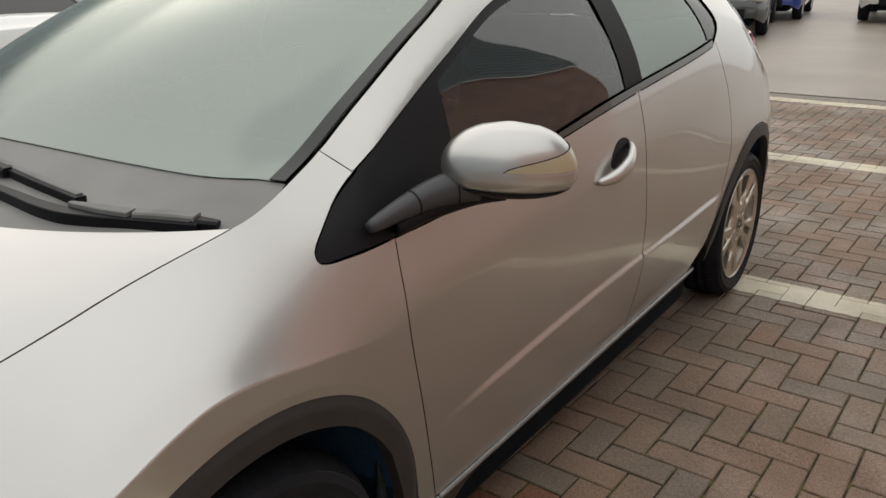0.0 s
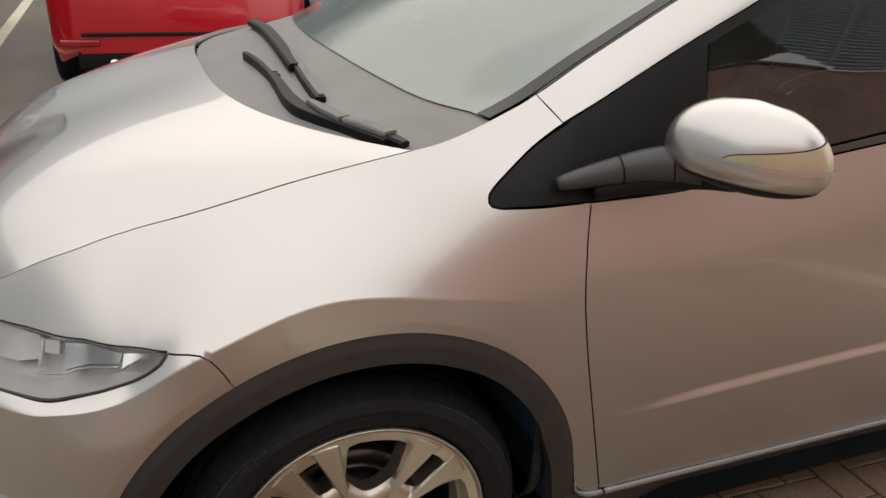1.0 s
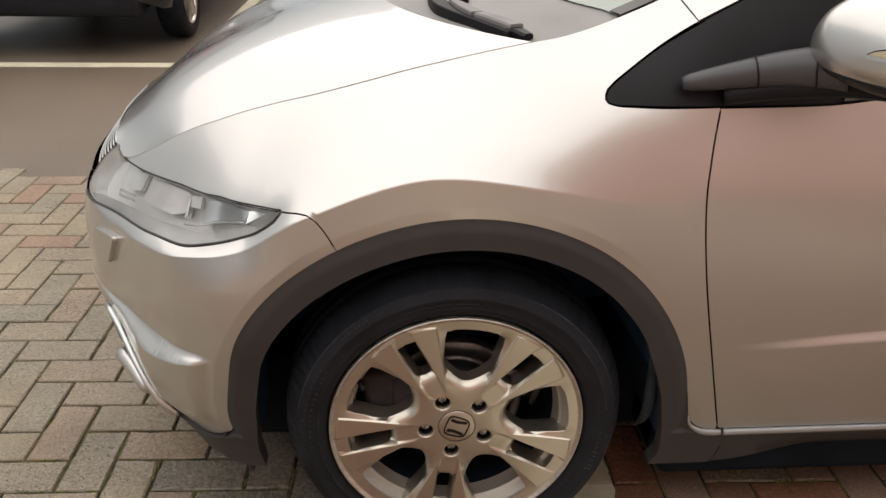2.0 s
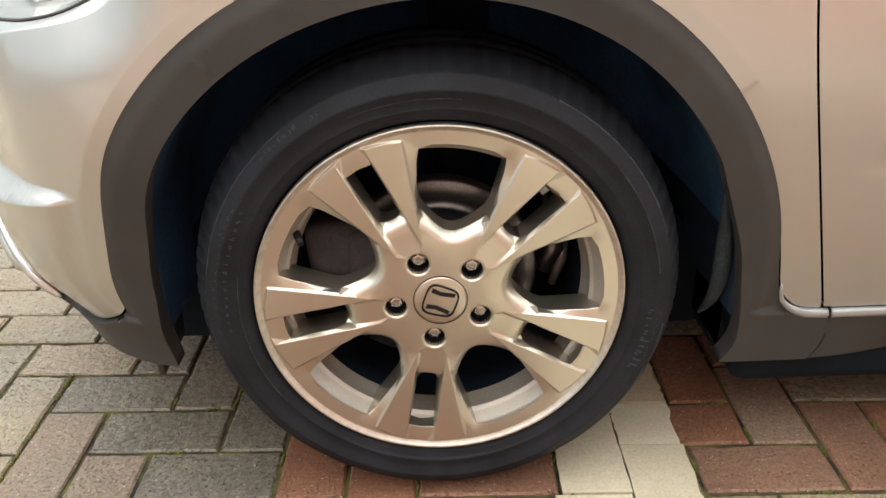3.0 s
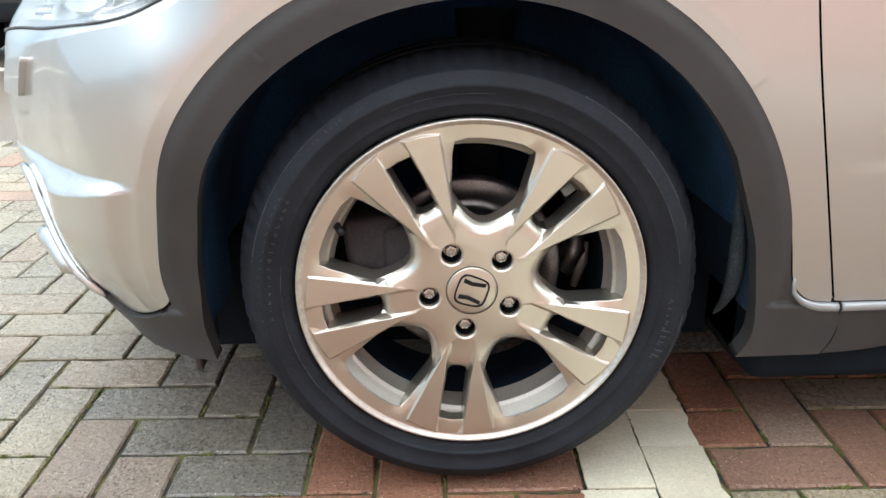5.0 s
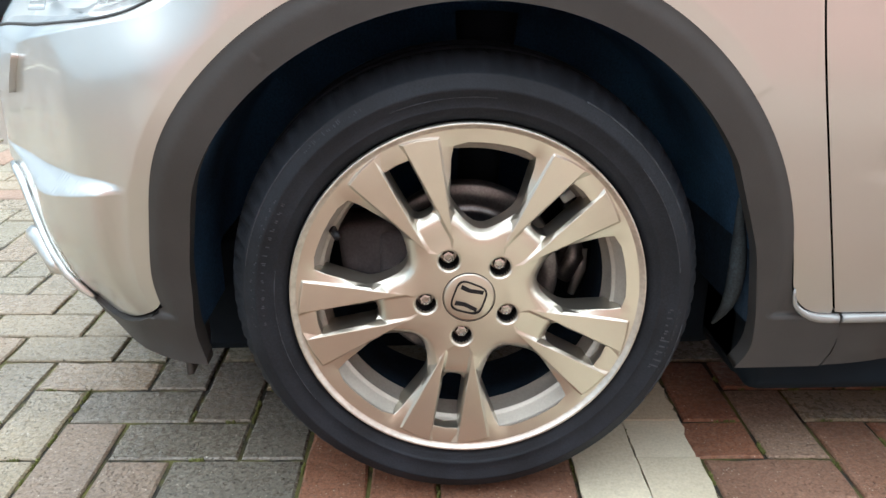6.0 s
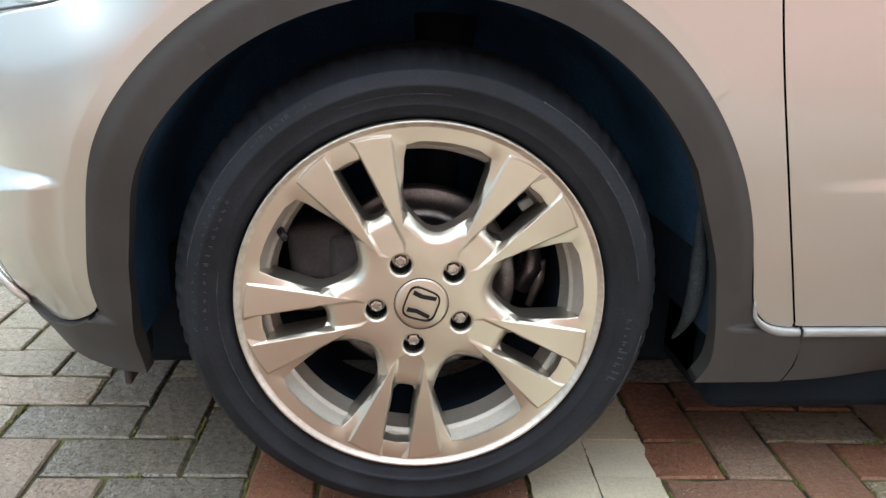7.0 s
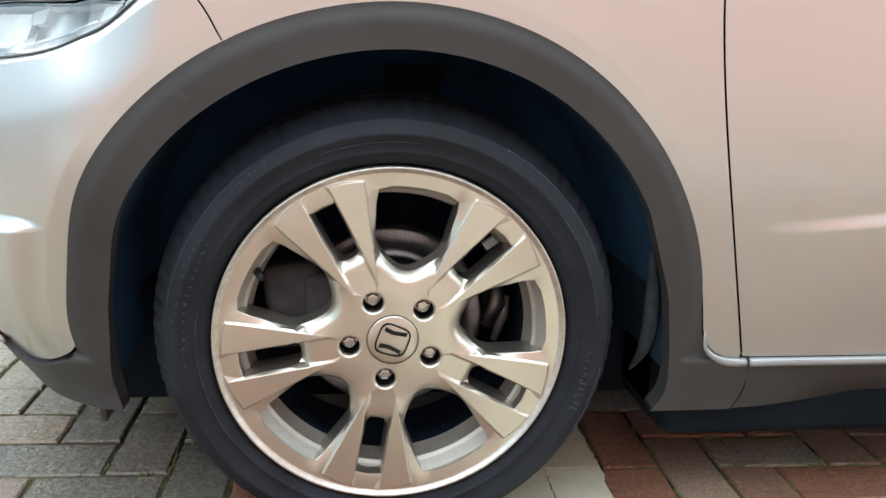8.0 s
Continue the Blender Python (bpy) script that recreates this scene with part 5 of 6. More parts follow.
def road_wheel(cx, cy, side, parent, front):
    """An alloy wheel with its tyre, nuts, cap, valve and brake; y = 0 is the plane of the nut heads."""
    face = alloy_face()
    hub = part("alloy_wheel", face, ALLOY, parent, "silver five twin-spoke alloy wheel, lightly kerbed")
    bev = hub.modifiers.new("edge", "BEVEL")
    bev.width, bev.segments, bev.limit_method, bev.angle_limit, bev.harden_normals = 0.0011, 2, "ANGLE", radians(17), False
    ring = revolve([(0.2232, -0.0150), (0.2260, -0.0168), (0.2280, -0.0192), (0.2295, -0.0205), (0.2310, -0.0202), (0.2318, -0.0170), (0.2318, -0.008), (0.229, 0.0)], 160)
    part("rim_ring", ring, KERBED, hub, "silver rim with scuffed edge")
    barrel = revolve([(0.2066, -0.0128), (0.2072, -0.0085), (0.2060, -0.0060), (0.1985, 0.008), (0.1968, 0.011), (0.1935, 0.0125), (0.1930, 0.015), (0.1945, 0.018), (0.1885, 0.036), (0.1870, 0.040)], 120)
    # inner part of the alloy barrel in navy: painted shade behind the spokes
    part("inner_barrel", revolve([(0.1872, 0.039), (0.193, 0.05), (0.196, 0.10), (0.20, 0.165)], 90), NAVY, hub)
    part("rim_barrel", barrel, BARREL, hub)
    # tyre
    seg = 240
    prof = [(0.2300, 0.0), (0.2335, -0.0080), (0.2365, -0.0150), (0.2425, -0.0190), (0.2475, -0.0200), (0.2490, -0.0216), (0.2510, -0.0218), (0.2525, -0.0208), (0.262, -0.0250), (0.2700, -0.0268), (0.2712, -0.0275), (0.2735, -0.0275), (0.2747, -0.0266), (0.281, -0.0240), (0.2865, -0.0200), (0.2878, -0.0196), (0.2895, -0.0182), (0.2905, -0.0166), (0.297, -0.0070), (0.3025, 0.0030), (0.3070, 0.0120), (0.3102, 0.0220), (0.3120, 0.0320), (0.3060, 0.0355), (0.3060, 0.0410), (0.3128, 0.0440), (0.3132, 0.0700), (0.3060, 0.0730), (0.3060, 0.0820), (0.3132, 0.0850), (0.3128, 0.1180), (0.3060, 0.1210), (0.3060, 0.1290), (0.3105, 0.1330), (0.305, 0.165), (0.29, 0.188), (0.25, 0.19), (0.232, 0.17)]
    bm = bmesh.new()
    rings = []
    for r, y in prof:
        ring_v = []
        for k in range(seg):
            a = 2 * math.pi * k / seg
            rr = r
            if r > 0.2955 and (y < 0.03 or y > 0.134):
                cutw = k % 3
                if cutw == 0:
                    rr = r - 0.0050
            x_, z_ = rr * math.cos(a), rr * math.sin(a)
            yy = y
            if z_ < -HUB + 0.0015:
                z_ = -HUB + 0.0015 + 0.0001 * (k % 2)
            if a > math.pi:
                load = max(0.0, -math.sin(a) - 0.82) / 0.18
                if 0.25 < r < 0.30 and y < 0.05:
                    yy = y - 0.003 * load
            ring_v.append(bm.verts.new((x_, yy, z_)))
        rings.append(ring_v)
    for a, b in zip(rings, rings[1:]):
        for k in range(seg):
            bm.faces.new((a[k], a[(k + 1) % seg], b[(k + 1) % seg], b[k]))
    bmesh.ops.recalc_face_normals(bm, faces=bm.faces)
    tyre = part("tyre", bm, RUBBER, hub, "black road tyre with scuffed sidewall")
    if front:
        # raised moulding marks on the sidewall: plain bars
        rnd = random.Random(5)

        def wall_y(r):
            return float(np.interp(r, [p[0] for p in prof[3:22]], [p[1] for p in prof[3:22]])) - 0.0007

        for start, stop, count, r0, r1 in ((150, 186, 15, 0.262, 0.281), (338, 356, 9, 0.262, 0.279), (118, 135, 12, 0.279, 0.286), (258, 284, 9, 0.270, 0.279)):
            for k in range(count):
                a = start + (stop - start) * k / (count - 1)
                w = 0.55 if count > 10 else 0.8
                mark = bmesh.new()
                for da in (0.0,) if rnd.random() < 0.5 else (-w * 0.5, w * 0.5):
                    ra, rb = r0 + rnd.uniform(0, 0.002), r1 - rnd.uniform(0, 0.006)
                    q = [mark.verts.new((r * math.cos(radians(a + da + d)), yy, r * math.sin(radians(a + da + d)))) for r, yy, d in ((ra, wall_y(ra), 0), (rb, wall_y(rb), 0.2), (rb, wall_y(rb), 0.2 + w * 0.5), (ra, wall_y(ra), w * 0.5))]
                    q2 = [mark.verts.new(v.co + Vector((0, 0.004, 0))) for v in q]
                    mark.faces.new(q)
                    for i in range(4):
                        mark.faces.new((q[i], q[(i + 1) % 4], q2[(i + 1) % 4], q2[i]))
                bmesh.ops.recalc_face_normals(mark, faces=mark.faces)
                part("sidewall_mark", mark, SCUFF, hub, flat=True)
        for r, a0, a1, w in ((0.2628, 112, 84, 0.0005), (0.2880, 170, 128, 0.0009), (0.2895, 62, 18, 0.0011), (0.2725, 40, 8, 0.0008), (0.2870, -8, -40, 0.0010), (0.2500, 215, 170, 0.0006)):
            part("scuff_mark", tube([(r * math.cos(radians(a)), wall_y(r) + 0.0005, r * math.sin(radians(a))) for a in np.linspace(a0, a1, 30)], [w * rnd.uniform(0.3, 1.2) for _ in range(30)], 6), SCUFF, hub, "pale scuff on the sidewall")
    for k in range(5):
        x, z = pair_point(k, 0.05715, 0)
        bm = bmesh.new()
        hexa = [bm.verts.new((0.0095 * math.cos(radians(60 * i + 11 * k)), 0.012, 0.0095 * math.sin(radians(60 * i + 11 * k)))) for i in range(6)]
        rows = [hexa]
        for r, y in ((0.0095, -0.001), (0.0088, -0.0032), (0.0055, -0.0040), (0.005, -0.0015)):
            rows.append([bm.verts.new((r * math.cos(radians(60 * i + 11 * k)), y, r * math.sin(radians(60 * i + 11 * k)))) for i in range(6)])
        for a, b in zip(rows, rows[1:]):
            for i in range(6):
                bm.faces.new((a[i], a[(i + 1) % 6], b[(i + 1) % 6], b[i]))
        bm.faces.new(rows[-1])
        bmesh.ops.recalc_face_normals(bm, faces=bm.faces)
        bm.transform(Matrix.Translation((x, 0.0045, z)) @ Matrix.Diagonal((0.9, 1.0, 0.9, 1.0)))
        part("wheel_nut", bm, STEEL, hub, "chrome wheel nut" if k != 3 else "chrome locking wheel nut", flat=True)
        bm = revolve([(0.0136, -0.0092), (0.0132, 0.006), (0.011, 0.011)], 24)
        bm.transform(Matrix.Translation((x, 0, z)))
        part("nut_socket", bm, BLACK, hub)
    capo = part("centre_cap", revolve([(0.0001, -0.0150), (0.020, -0.0147), (0.031, -0.0140), (0.0335, -0.0128), (0.034, -0.0105)], 64), ALLOY, hub, "silver centre cap with plain dark emblem")
    part("cap_groove", revolve([(0.0339, -0.0125), (0.0341, -0.0134), (0.0346, -0.0134), (0.0348, -0.0122)], 64), BLACK, capo)
    # emblem: rounded square frame and two bars
    tilt = Matrix.Rotation(radians(-71), 4, "Y")
    bm = bmesh.new()
    outer, inner = [], []
    for i in range(48):
        a = 2 * math.pi * i / 48
        c, s = math.cos(a), math.sin(a)
        f = (abs(c) ** 4 + abs(s) ** 4) ** -0.25
        taper = 1.0 + 0.07 * s
        outer.append((0.0215 * f * c * taper, 0.0215 * f * s))
        inner.append((0.0194 * f * c * taper, 0.0194 * f * s))
    vo = [bm.verts.new((x, -0.0162, z)) for x, z in outer]
    vi = [bm.verts.new((x, -0.0162, z)) for x, z in inner]
    for i in range(48):
        bm.faces.new((vo[i], vo[(i + 1) % 48], vi[(i + 1) % 48], vi[i]))
    for s in (1, -1):
        q = [bm.verts.new((s * x, -0.0162, z)) for x, z in ((0.0150, 0.0150), (0.0090, 0.0150), (0.0075, 0.003), (0.0105, -0.0150), (0.0155, -0.0150), (0.0128, 0.003))]
        bm.faces.new(q)
    bmesh.ops.recalc_face_normals(bm, faces=bm.faces)
    ext = bmesh.ops.extrude_face_region(bm, geom=list(bm.faces))
    for v in [g for g in ext["geom"] if isinstance(g, bmesh.types.BMVert)]:
        v.co.y += 0.003
    bmesh.ops.recalc_face_normals(bm, faces=bm.faces)
    bm.transform(tilt)
    part("emblem", bm, BLACK, capo, "plain dark emblem", flat=True)
    vx, vz = polar(0.196, PHI + 72 * 3 + 36.0)
    valve = part("valve", tube([(vx, 0.012, vz), (vx * 0.975, 0.0, vz * 0.975), (vx * 0.955, -0.009, vz * 0.955)], [0.0055, 0.005, 0.0045], 10), BLACK, hub, "black valve cap")
    part("brake_disc", revolve([(0.06, 0.058), (0.062, 0.068), (0.088, 0.070), (0.0885, 0.0665), (0.096, 0.0660), (0.0962, 0.0668), (0.105, 0.0666), (0.1052, 0.0660), (0.128, 0.0662), (0.131, 0.069), (0.131, 0.090)], 96), DISC, hub, "worn iron brake disc")
    # hub behind the spokes, shade painted in with the same navy
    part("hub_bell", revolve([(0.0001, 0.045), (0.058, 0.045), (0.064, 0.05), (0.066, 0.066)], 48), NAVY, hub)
    if front:
        cal = bevel_box(-0.165, -0.085, 0.035, 0.115, -0.02, 0.10, 0.018, 3)
        cal.transform(Matrix.Rotation(radians(-6), 4, "Y"))
        part("brake_caliper", cal, RUST, hub, "rusty brake caliper")
        part("brake_caliper", bevel_box(-0.118, -0.072, 0.030, 0.06, 0.0, 0.075, 0.012, 3), RUST, hub, "caliper finger")
        part("strut", tube([(0.02, 0.17, 0.0), (0.03, 0.19, 0.20), (0.035, 0.21, 0.34)], [0.03, 0.032, 0.045], 14), UNDER, hub, "black suspension strut")
        part("brake_pipe", tube(curve([(0.13, 0.13, 0.16), (0.15, 0.12, 0.08), (0.145, 0.13, 0.0), (0.12, 0.14, -0.05)], 0.02), 0.008, 8), BLACK, hub)
        part("knuckle_arm", tube([(0.16, 0.14, 0.045), (0.165, 0.13, 0.0), (0.15, 0.13, -0.035)], [0.014, 0.017, 0.012], 10), DISC, hub, "grey steel bracket")
        # white block added to give the bright spot behind the slot
        clip = bevel_box(-0.007, 0.007, -0.006, 0.006, -0.011, 0.011, 0.003)
        clip.transform(Matrix.Translation((0.147, 0.112, 0.100)) @ pose(0, 0, 0, 0, 55, 0))
        part("slot_light_spot", clip, WHITECAR, hub, "small white block standing in for a light spot")
        part("shield_edge", tube([(0.179, 0.13, 0.012), (0.177, 0.13, -0.02), (0.165, 0.13, -0.06)], [0.007, 0.009, 0.006], 8), LEDGEGREY, hub, "grey edge of the brake shield")
        part("drop_link", tube([(-0.12, 0.12, -0.02), (-0.10, 0.12, -0.10), (-0.03, 0.13, -0.125), (0.06, 0.14, -0.11)], 0.010, 8), DISC, hub, "grey suspension arm")
    hub.location = (cx, cy, HUB)
    if side < 0:
        hub.rotation_euler = (0, 0, math.pi)
    return hub


road_wheel(0.0, 0.0, 1, car, True)
road_wheel(WHEELBASE, 0.0, 1, car, False)
road_wheel(0.0, 2 * MID, -1, car, False)
road_wheel(WHEELBASE, 2 * MID, -1, car, False)


# ---- ground ----
bm = bmesh.new()
for x0, x1, y0, y1 in ((-300, 300, -300, 300),):
    bm.faces.new([bm.verts.new(c) for c in ((x0, y0, -0.012), (x1, y0, -0.012), (x1, y1, -0.012), (x0, y1, -0.012))])
tagged(part("ground", bm, ASPHALT, None, flat=True), "damp brown-grey asphalt car park surface", "ground", kind="structure")
# the herringbone lies a little askew to the car: its own origin and turn
CELL, OX, OY, ASKEW = 0.1022, -0.4475, -0.0190, -1.6
LAID = Matrix.Translation((OX, OY, 0)) @ pose(0, 0, 0, 0, 0, ASKEW)
PX0, PX1, PY0, PY1 = -26 * CELL, 82 * CELL, -32 * CELL, 21 * CELL
bm = bevel_box(PX0 - 0.01, PX1 + 0.01, PY0 - 0.01, PY1 + 0.01, -0.08, -0.0052, 0)
paving = tagged(part("paving", bm, MOSS, None, flat=True), "red-brown and grey concrete block paving laid herringbone with mossy joints", "paving", kind="structure")
paving.matrix_world = LAID
bm = bmesh.new()
bm.faces.new([bm.verts.new(c) for c in ((8.25, -60, -0.006), (60, -60, -0.006), (60, 60, -0.006), (8.25, 60, -0.006))])
tagged(part("road", bm, PALEROAD, None, flat=True), "pale wet road across the car park", "road", kind="structure")


# painted bay lines on the blocks: thin worn coats, block by block
LINES = [(0.606 + 2.5 * k, 0.812 + 2.5 * k) for k in range(4)]
rnd = random.Random(11)


def blocks():
    """Corner, width and length of each block of a right-angled herringbone."""
    for i in range(round(PX0 / CELL), round(PX1 / CELL)):
        for j in range(round(PY0 / CELL), round(PY1 / CELL)):
            c = (i + j) % 4
            if c == 0:
                yield i, j, 2 * CELL, CELL
            elif c == 2:
                yield i, j, CELL, 2 * CELL


def block_geometry(w, l, kind, h=0.05, gap=0.0028, ch=0.0028):
    """A chamfered block with its top at z = 0 and edges chipped a little; kind picks the chips."""
    chip = random.Random(kind)
    m, n = (4, 2) if w > l else (2, 4)
    run = [(w * k / m, 0.0) for k in range(m)] + [(w, l * k / n) for k in range(n)] + [(w - w * k / m, l) for k in range(m)] + [(0.0, l - l * k / n) for k in range(n)]
    chips = [chip.uniform(-0.0006, 0.0016) + (0.004 if chip.random() < 0.06 else 0.0) for _ in run]
    v = []
    for inset, z, loose in ((gap, -h, 0.0), (gap, -ch, 0.5), (gap + ch, 0.0, 1.0)):
        for (x, y), c in zip(run, chips):
            d = inset + c * loose
            v.append((min(max(x, d), w - d), min(max(y, d), l - d), z))
    k = len(run)
    f = [tuple(range(2 * k, 3 * k))]
    for r in range(2):
        f += [(r * k + i, r * k + (i + 1) % k, (r + 1) * k + (i + 1) % k, (r + 1) * k + i) for i in range(k)]
    return v, f


block_mesh = {}
BLOCKS = [PAVER, REDPAVER, DARKPAVER, RUSSETPAVER, BOUNCEPAVER, WETSHADEPAVER]
for w, l in ((2 * CELL, CELL), (CELL, 2 * CELL)):
    for red in range(len(BLOCKS)):
        for kind in range(6):
            v, f = block_geometry(w, l, kind)
            me = bpy.data.meshes.new("paving_block")
            me.from_pydata(v, [], f)
            me.materials.append(BLOCKS[red])
            block_mesh[(round(w, 1), red, kind)] = me
rest = {k: ([], []) for k in range(len(BLOCKS))}
bay_lines = [tagged(new("bay_line"), "worn cream parking bay line painted on the blocks", "road marking", "bay lines", "structure") for _ in LINES]
for bay in bay_lines:
    bay.matrix_world = LAID
# blocks by the wheel whose tone is plain to see; 5 is wet with painted shade
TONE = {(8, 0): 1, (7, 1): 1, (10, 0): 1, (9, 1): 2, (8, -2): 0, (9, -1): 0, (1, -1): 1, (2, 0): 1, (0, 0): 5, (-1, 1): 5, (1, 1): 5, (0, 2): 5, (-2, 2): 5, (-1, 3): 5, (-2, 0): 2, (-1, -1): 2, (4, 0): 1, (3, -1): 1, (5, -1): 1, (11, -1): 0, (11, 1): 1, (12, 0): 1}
count = 0
for i, j, w, l in blocks():
    x, y = i * CELL, j * CELL
    mx, my = x + w / 2 + OX, y + l / 2 + OY
    red_share = 0.15 if my < -0.25 and mx > 0.0 else 0.7 if mx > 0.34 else 0.85 if mx > -0.32 and my < -0.02 else 0.0
    if mx > 0.8:
        red_share = 0.4
    red = (3 if mx > 0.8 else 1) if rnd.random() < red_share else 2 if mx > 0.75 or (my < -0.5 and mx > -0.25) else 0
    if red != 1 and mx <= 0.8 and (mx < -0.85 or my < -0.5):
        red = 3 if rnd.random() < (0.08 if mx < -0.85 and my > -0.5 else 0.6) else 2 if my < -0.5 else 0
    # 4: unseen pale strip, added as a reflector for the car's side
    if my < -1.3:
        red = 4 if mx < 2.0 else 3 if rnd.random() < 0.5 else 2
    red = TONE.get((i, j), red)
    dz, tx, ty = rnd.uniform(-0.0018, 0.0012), rnd.uniform(-0.006, 0.006), rnd.uniform(-0.006, 0.006)
    near = -1.30 < mx < 1.0 and -0.42 < my < 0.85
    if near and count < 300:
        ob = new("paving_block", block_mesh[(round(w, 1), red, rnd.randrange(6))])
        ob.parent = paving
        ob.matrix_basis = Matrix.Translation((x, y, dz)) @ pose(0, 0, 0, math.degrees(tx) * 0.4, math.degrees(ty) * 0.4, 0)
        count += 1
    else:
        vs, fs = rest[red]
        v, f = block_geometry(w, l, rnd.randrange(6))
        k = len(vs)
        vs += [(x + a, y + b, c + dz) for a, b, c in v]
        fs += [tuple(k + i for i in q) for q in f]
    for bay, (x0, x1) in zip(bay_lines, LINES):
        a0, a1 = max(x + 0.0018, x0), min(x + w - 0.0018, x1)
        if a1 - a0 < 0.01 or not -3.1 < my < 1.6:
            continue
        k, coat_f = 0, []
        n = 10
        loop = []
        rag0 = 0.004 if a0 == x0 else 0.0012
        rag1 = 0.004 if a1 == x1 else 0.0012
        for q in range(n + 1):
            t = q / n
            loop.append((a0 + rnd.uniform(-rag0, rag0), y + 0.0015 + (l - 0.003) * t))
        for q in range(n + 1):
            t = 1 - q / n
            loop.append((a1 + rnd.uniform(-rag1, rag1), y + 0.0015 + (l - 0.003) * t))
        coat_v = [(px, py, dz + 0.0016 + (px - x) * 0.0) for px, py in loop] + [(px, py, dz - 0.003) for px, py in loop]
        m = len(loop)
        for q in range(n):
            coat_f.append((k + q, k + m - 1 - q, k + m - 2 - q, k + q + 1))
        for q in range(m):
            coat_f.append((k + q, k + (q + 1) % m, k + m + (q + 1) % m, k + m + q))
        mesh_object("paint_patch", coat_v, coat_f, LINEPAINT, bay, flat=True)
for red, (vs, fs) in rest.items():
    ob = mesh_object("paving_blocks", vs, fs, BLOCKS[red], paving, flat=True)
    tagged(ob, kind="stuff")

# moss that has grown out of the joints by the car, in clumps
MOSSGREEN = material("moss_green", (0.115, 0.125, 0.030), 0.95, 0.0, 0.4, 40.0, 0.4, 500.0, 0.6)
rnd = random.Random(23)
vs, fs = [], []
near_blocks = [b for b in blocks() if -9 < b[0] < 14 and -4 < b[1] < 4]
for _ in range(230):
    i, j, w, l = rnd.choice(near_blocks)
    along = rnd.random() < w / (w + l)
    cx, cy = i * CELL, j * CELL
    start = rnd.uniform(0.0, (w if along else l) - 0.02)
    for k in range(rnd.randint(3, 9)):
        step = start + k * 0.0035 + rnd.uniform(-0.001, 0.001)
        px, py = (cx + step, cy + rnd.uniform(-0.002, 0.002)) if along else (cx + rnd.uniform(-0.002, 0.002), cy + step)
        r, k0 = rnd.uniform(0.0012, 0.0034), len(vs)
        for ring, (f, z) in enumerate(((1.0, -0.0055), (0.85, -0.0030), (0.45, -0.0012))):
            vs += [(px + r * f * math.cos(a + ring) * rnd.uniform(0.7, 1.2), py + r * f * math.sin(a + ring) * rnd.uniform(0.7, 1.2), z + r * 0.35 * ring) for a in np.linspace(0, 2 * math.pi, 7)[:-1]]
        vs.append((px, py, -0.0006 + r * 0.5))
        for ring in (0, 1):
            fs += [(k0 + ring * 6 + q, k0 + ring * 6 + (q + 1) % 6, k0 + ring * 6 + 6 + (q + 1) % 6, k0 + ring * 6 + 6 + q) for q in range(6)]
        fs += [(k0 + 12 + q, k0 + 12 + (q + 1) % 6, k0 + 18) for q in range(6)]
moss = mesh_object("moss", vs, fs, MOSSGREEN)
moss.matrix_world = LAID
tagged(moss, "yellow-green moss clumps growing in the paving joints", "moss", kind="stuff")

# lines on the asphalt
bm = bmesh.new()
for x0, x1, y0, y1 in ((-9.0, -1.385, 4.29, 4.41), (-1.50, -1.385, 4.41, 14.0), (1.02, 1.13, 4.3, 14.0), (-4.0, -3.89, 4.41, 14.0)):
    bevel_box(x0, x1, y0, y1, -0.011, -0.007, 0, bm=bm)
tagged(part("parking_line", bm, ROADPAINT, None, flat=True), "cream painted bay lines on asphalt", "road marking", kind="structure")

# ---- building across the paving, seen in the car's paint and glass ----
WY = -3.4
bm = bevel_box(-2.6, 7.8, WY - 0.3, WY, -0.05, 3.4, 0.0)
tagged(part("wall_south", bm, WALLBRICK, None, flat=True), "red-brown brick wall of a building", "wall", kind="structure")
bm = bmesh.new()
for zz in np.arange(3.4, 6.0, 0.1):
    for a, b, c, d in ((0.0, 0.015, 0.0, 0.04), (0.015, 0.06, 0.04, 0.04), (0.06, 0.1, 0.04, 0.0)):
        bm.faces.new([bm.verts.new(p) for p in ((4.6, WY + c + 0.05, zz + a), (7.8, WY + c + 0.05, zz + a), (7.8, WY + d + 0.05, zz + b), (4.6, WY + d + 0.05, zz + b))])
bmesh.ops.recalc_face_normals(bm, faces=bm.faces)
tagged(part("wall_cladding", bm, CLADDING, None, flat=True), "ribbed blue-grey sheet cladding above the brick", "wall", kind="structure")
tagged(part("wall_roof", bevel_box(4.5, 7.9, WY - 6, WY + 0.2, 6.0, 6.12, 0.0), CLADDING, None, flat=True), "flat roof edge of the building", "roof", kind="structure")


tagged(part("wall_coping", bevel_box(-2.64, 4.6, WY - 0.34, WY + 0.04, 3.4, 3.46, 0.01), MORTAR, None, flat=True), "pale coping along the top of the brick wall", "wall", kind="structure")

tagged(part("wall_west", bevel_box(-2.6, -2.3, WY - 8, WY - 0.3, -0.05, 3.4, 0.0), WALLBRICK, None, flat=True), "end wall of the brick building", "wall", kind="structure")

# unseen wall, added to block low sky from the bumper
tagged(part("added_wall_west", bevel_box(-15.3, -15.0, -12.3, 26.0, -0.05, 9.5, 0.0), ADDEDWALL, None, flat=True), "unseen grey wall added to dim sky reflections in the bumper", "wall", kind="structure")

# second unseen wall, added to close off the low sky
tagged(part("added_wall_far", bevel_box(-15.0, -2.6, -12.3, -12.0, -0.05, 9.5, 0.0), ADDEDWALL, None, flat=True), "unseen grey wall added across the yard to shape reflections", "wall", kind="structure")

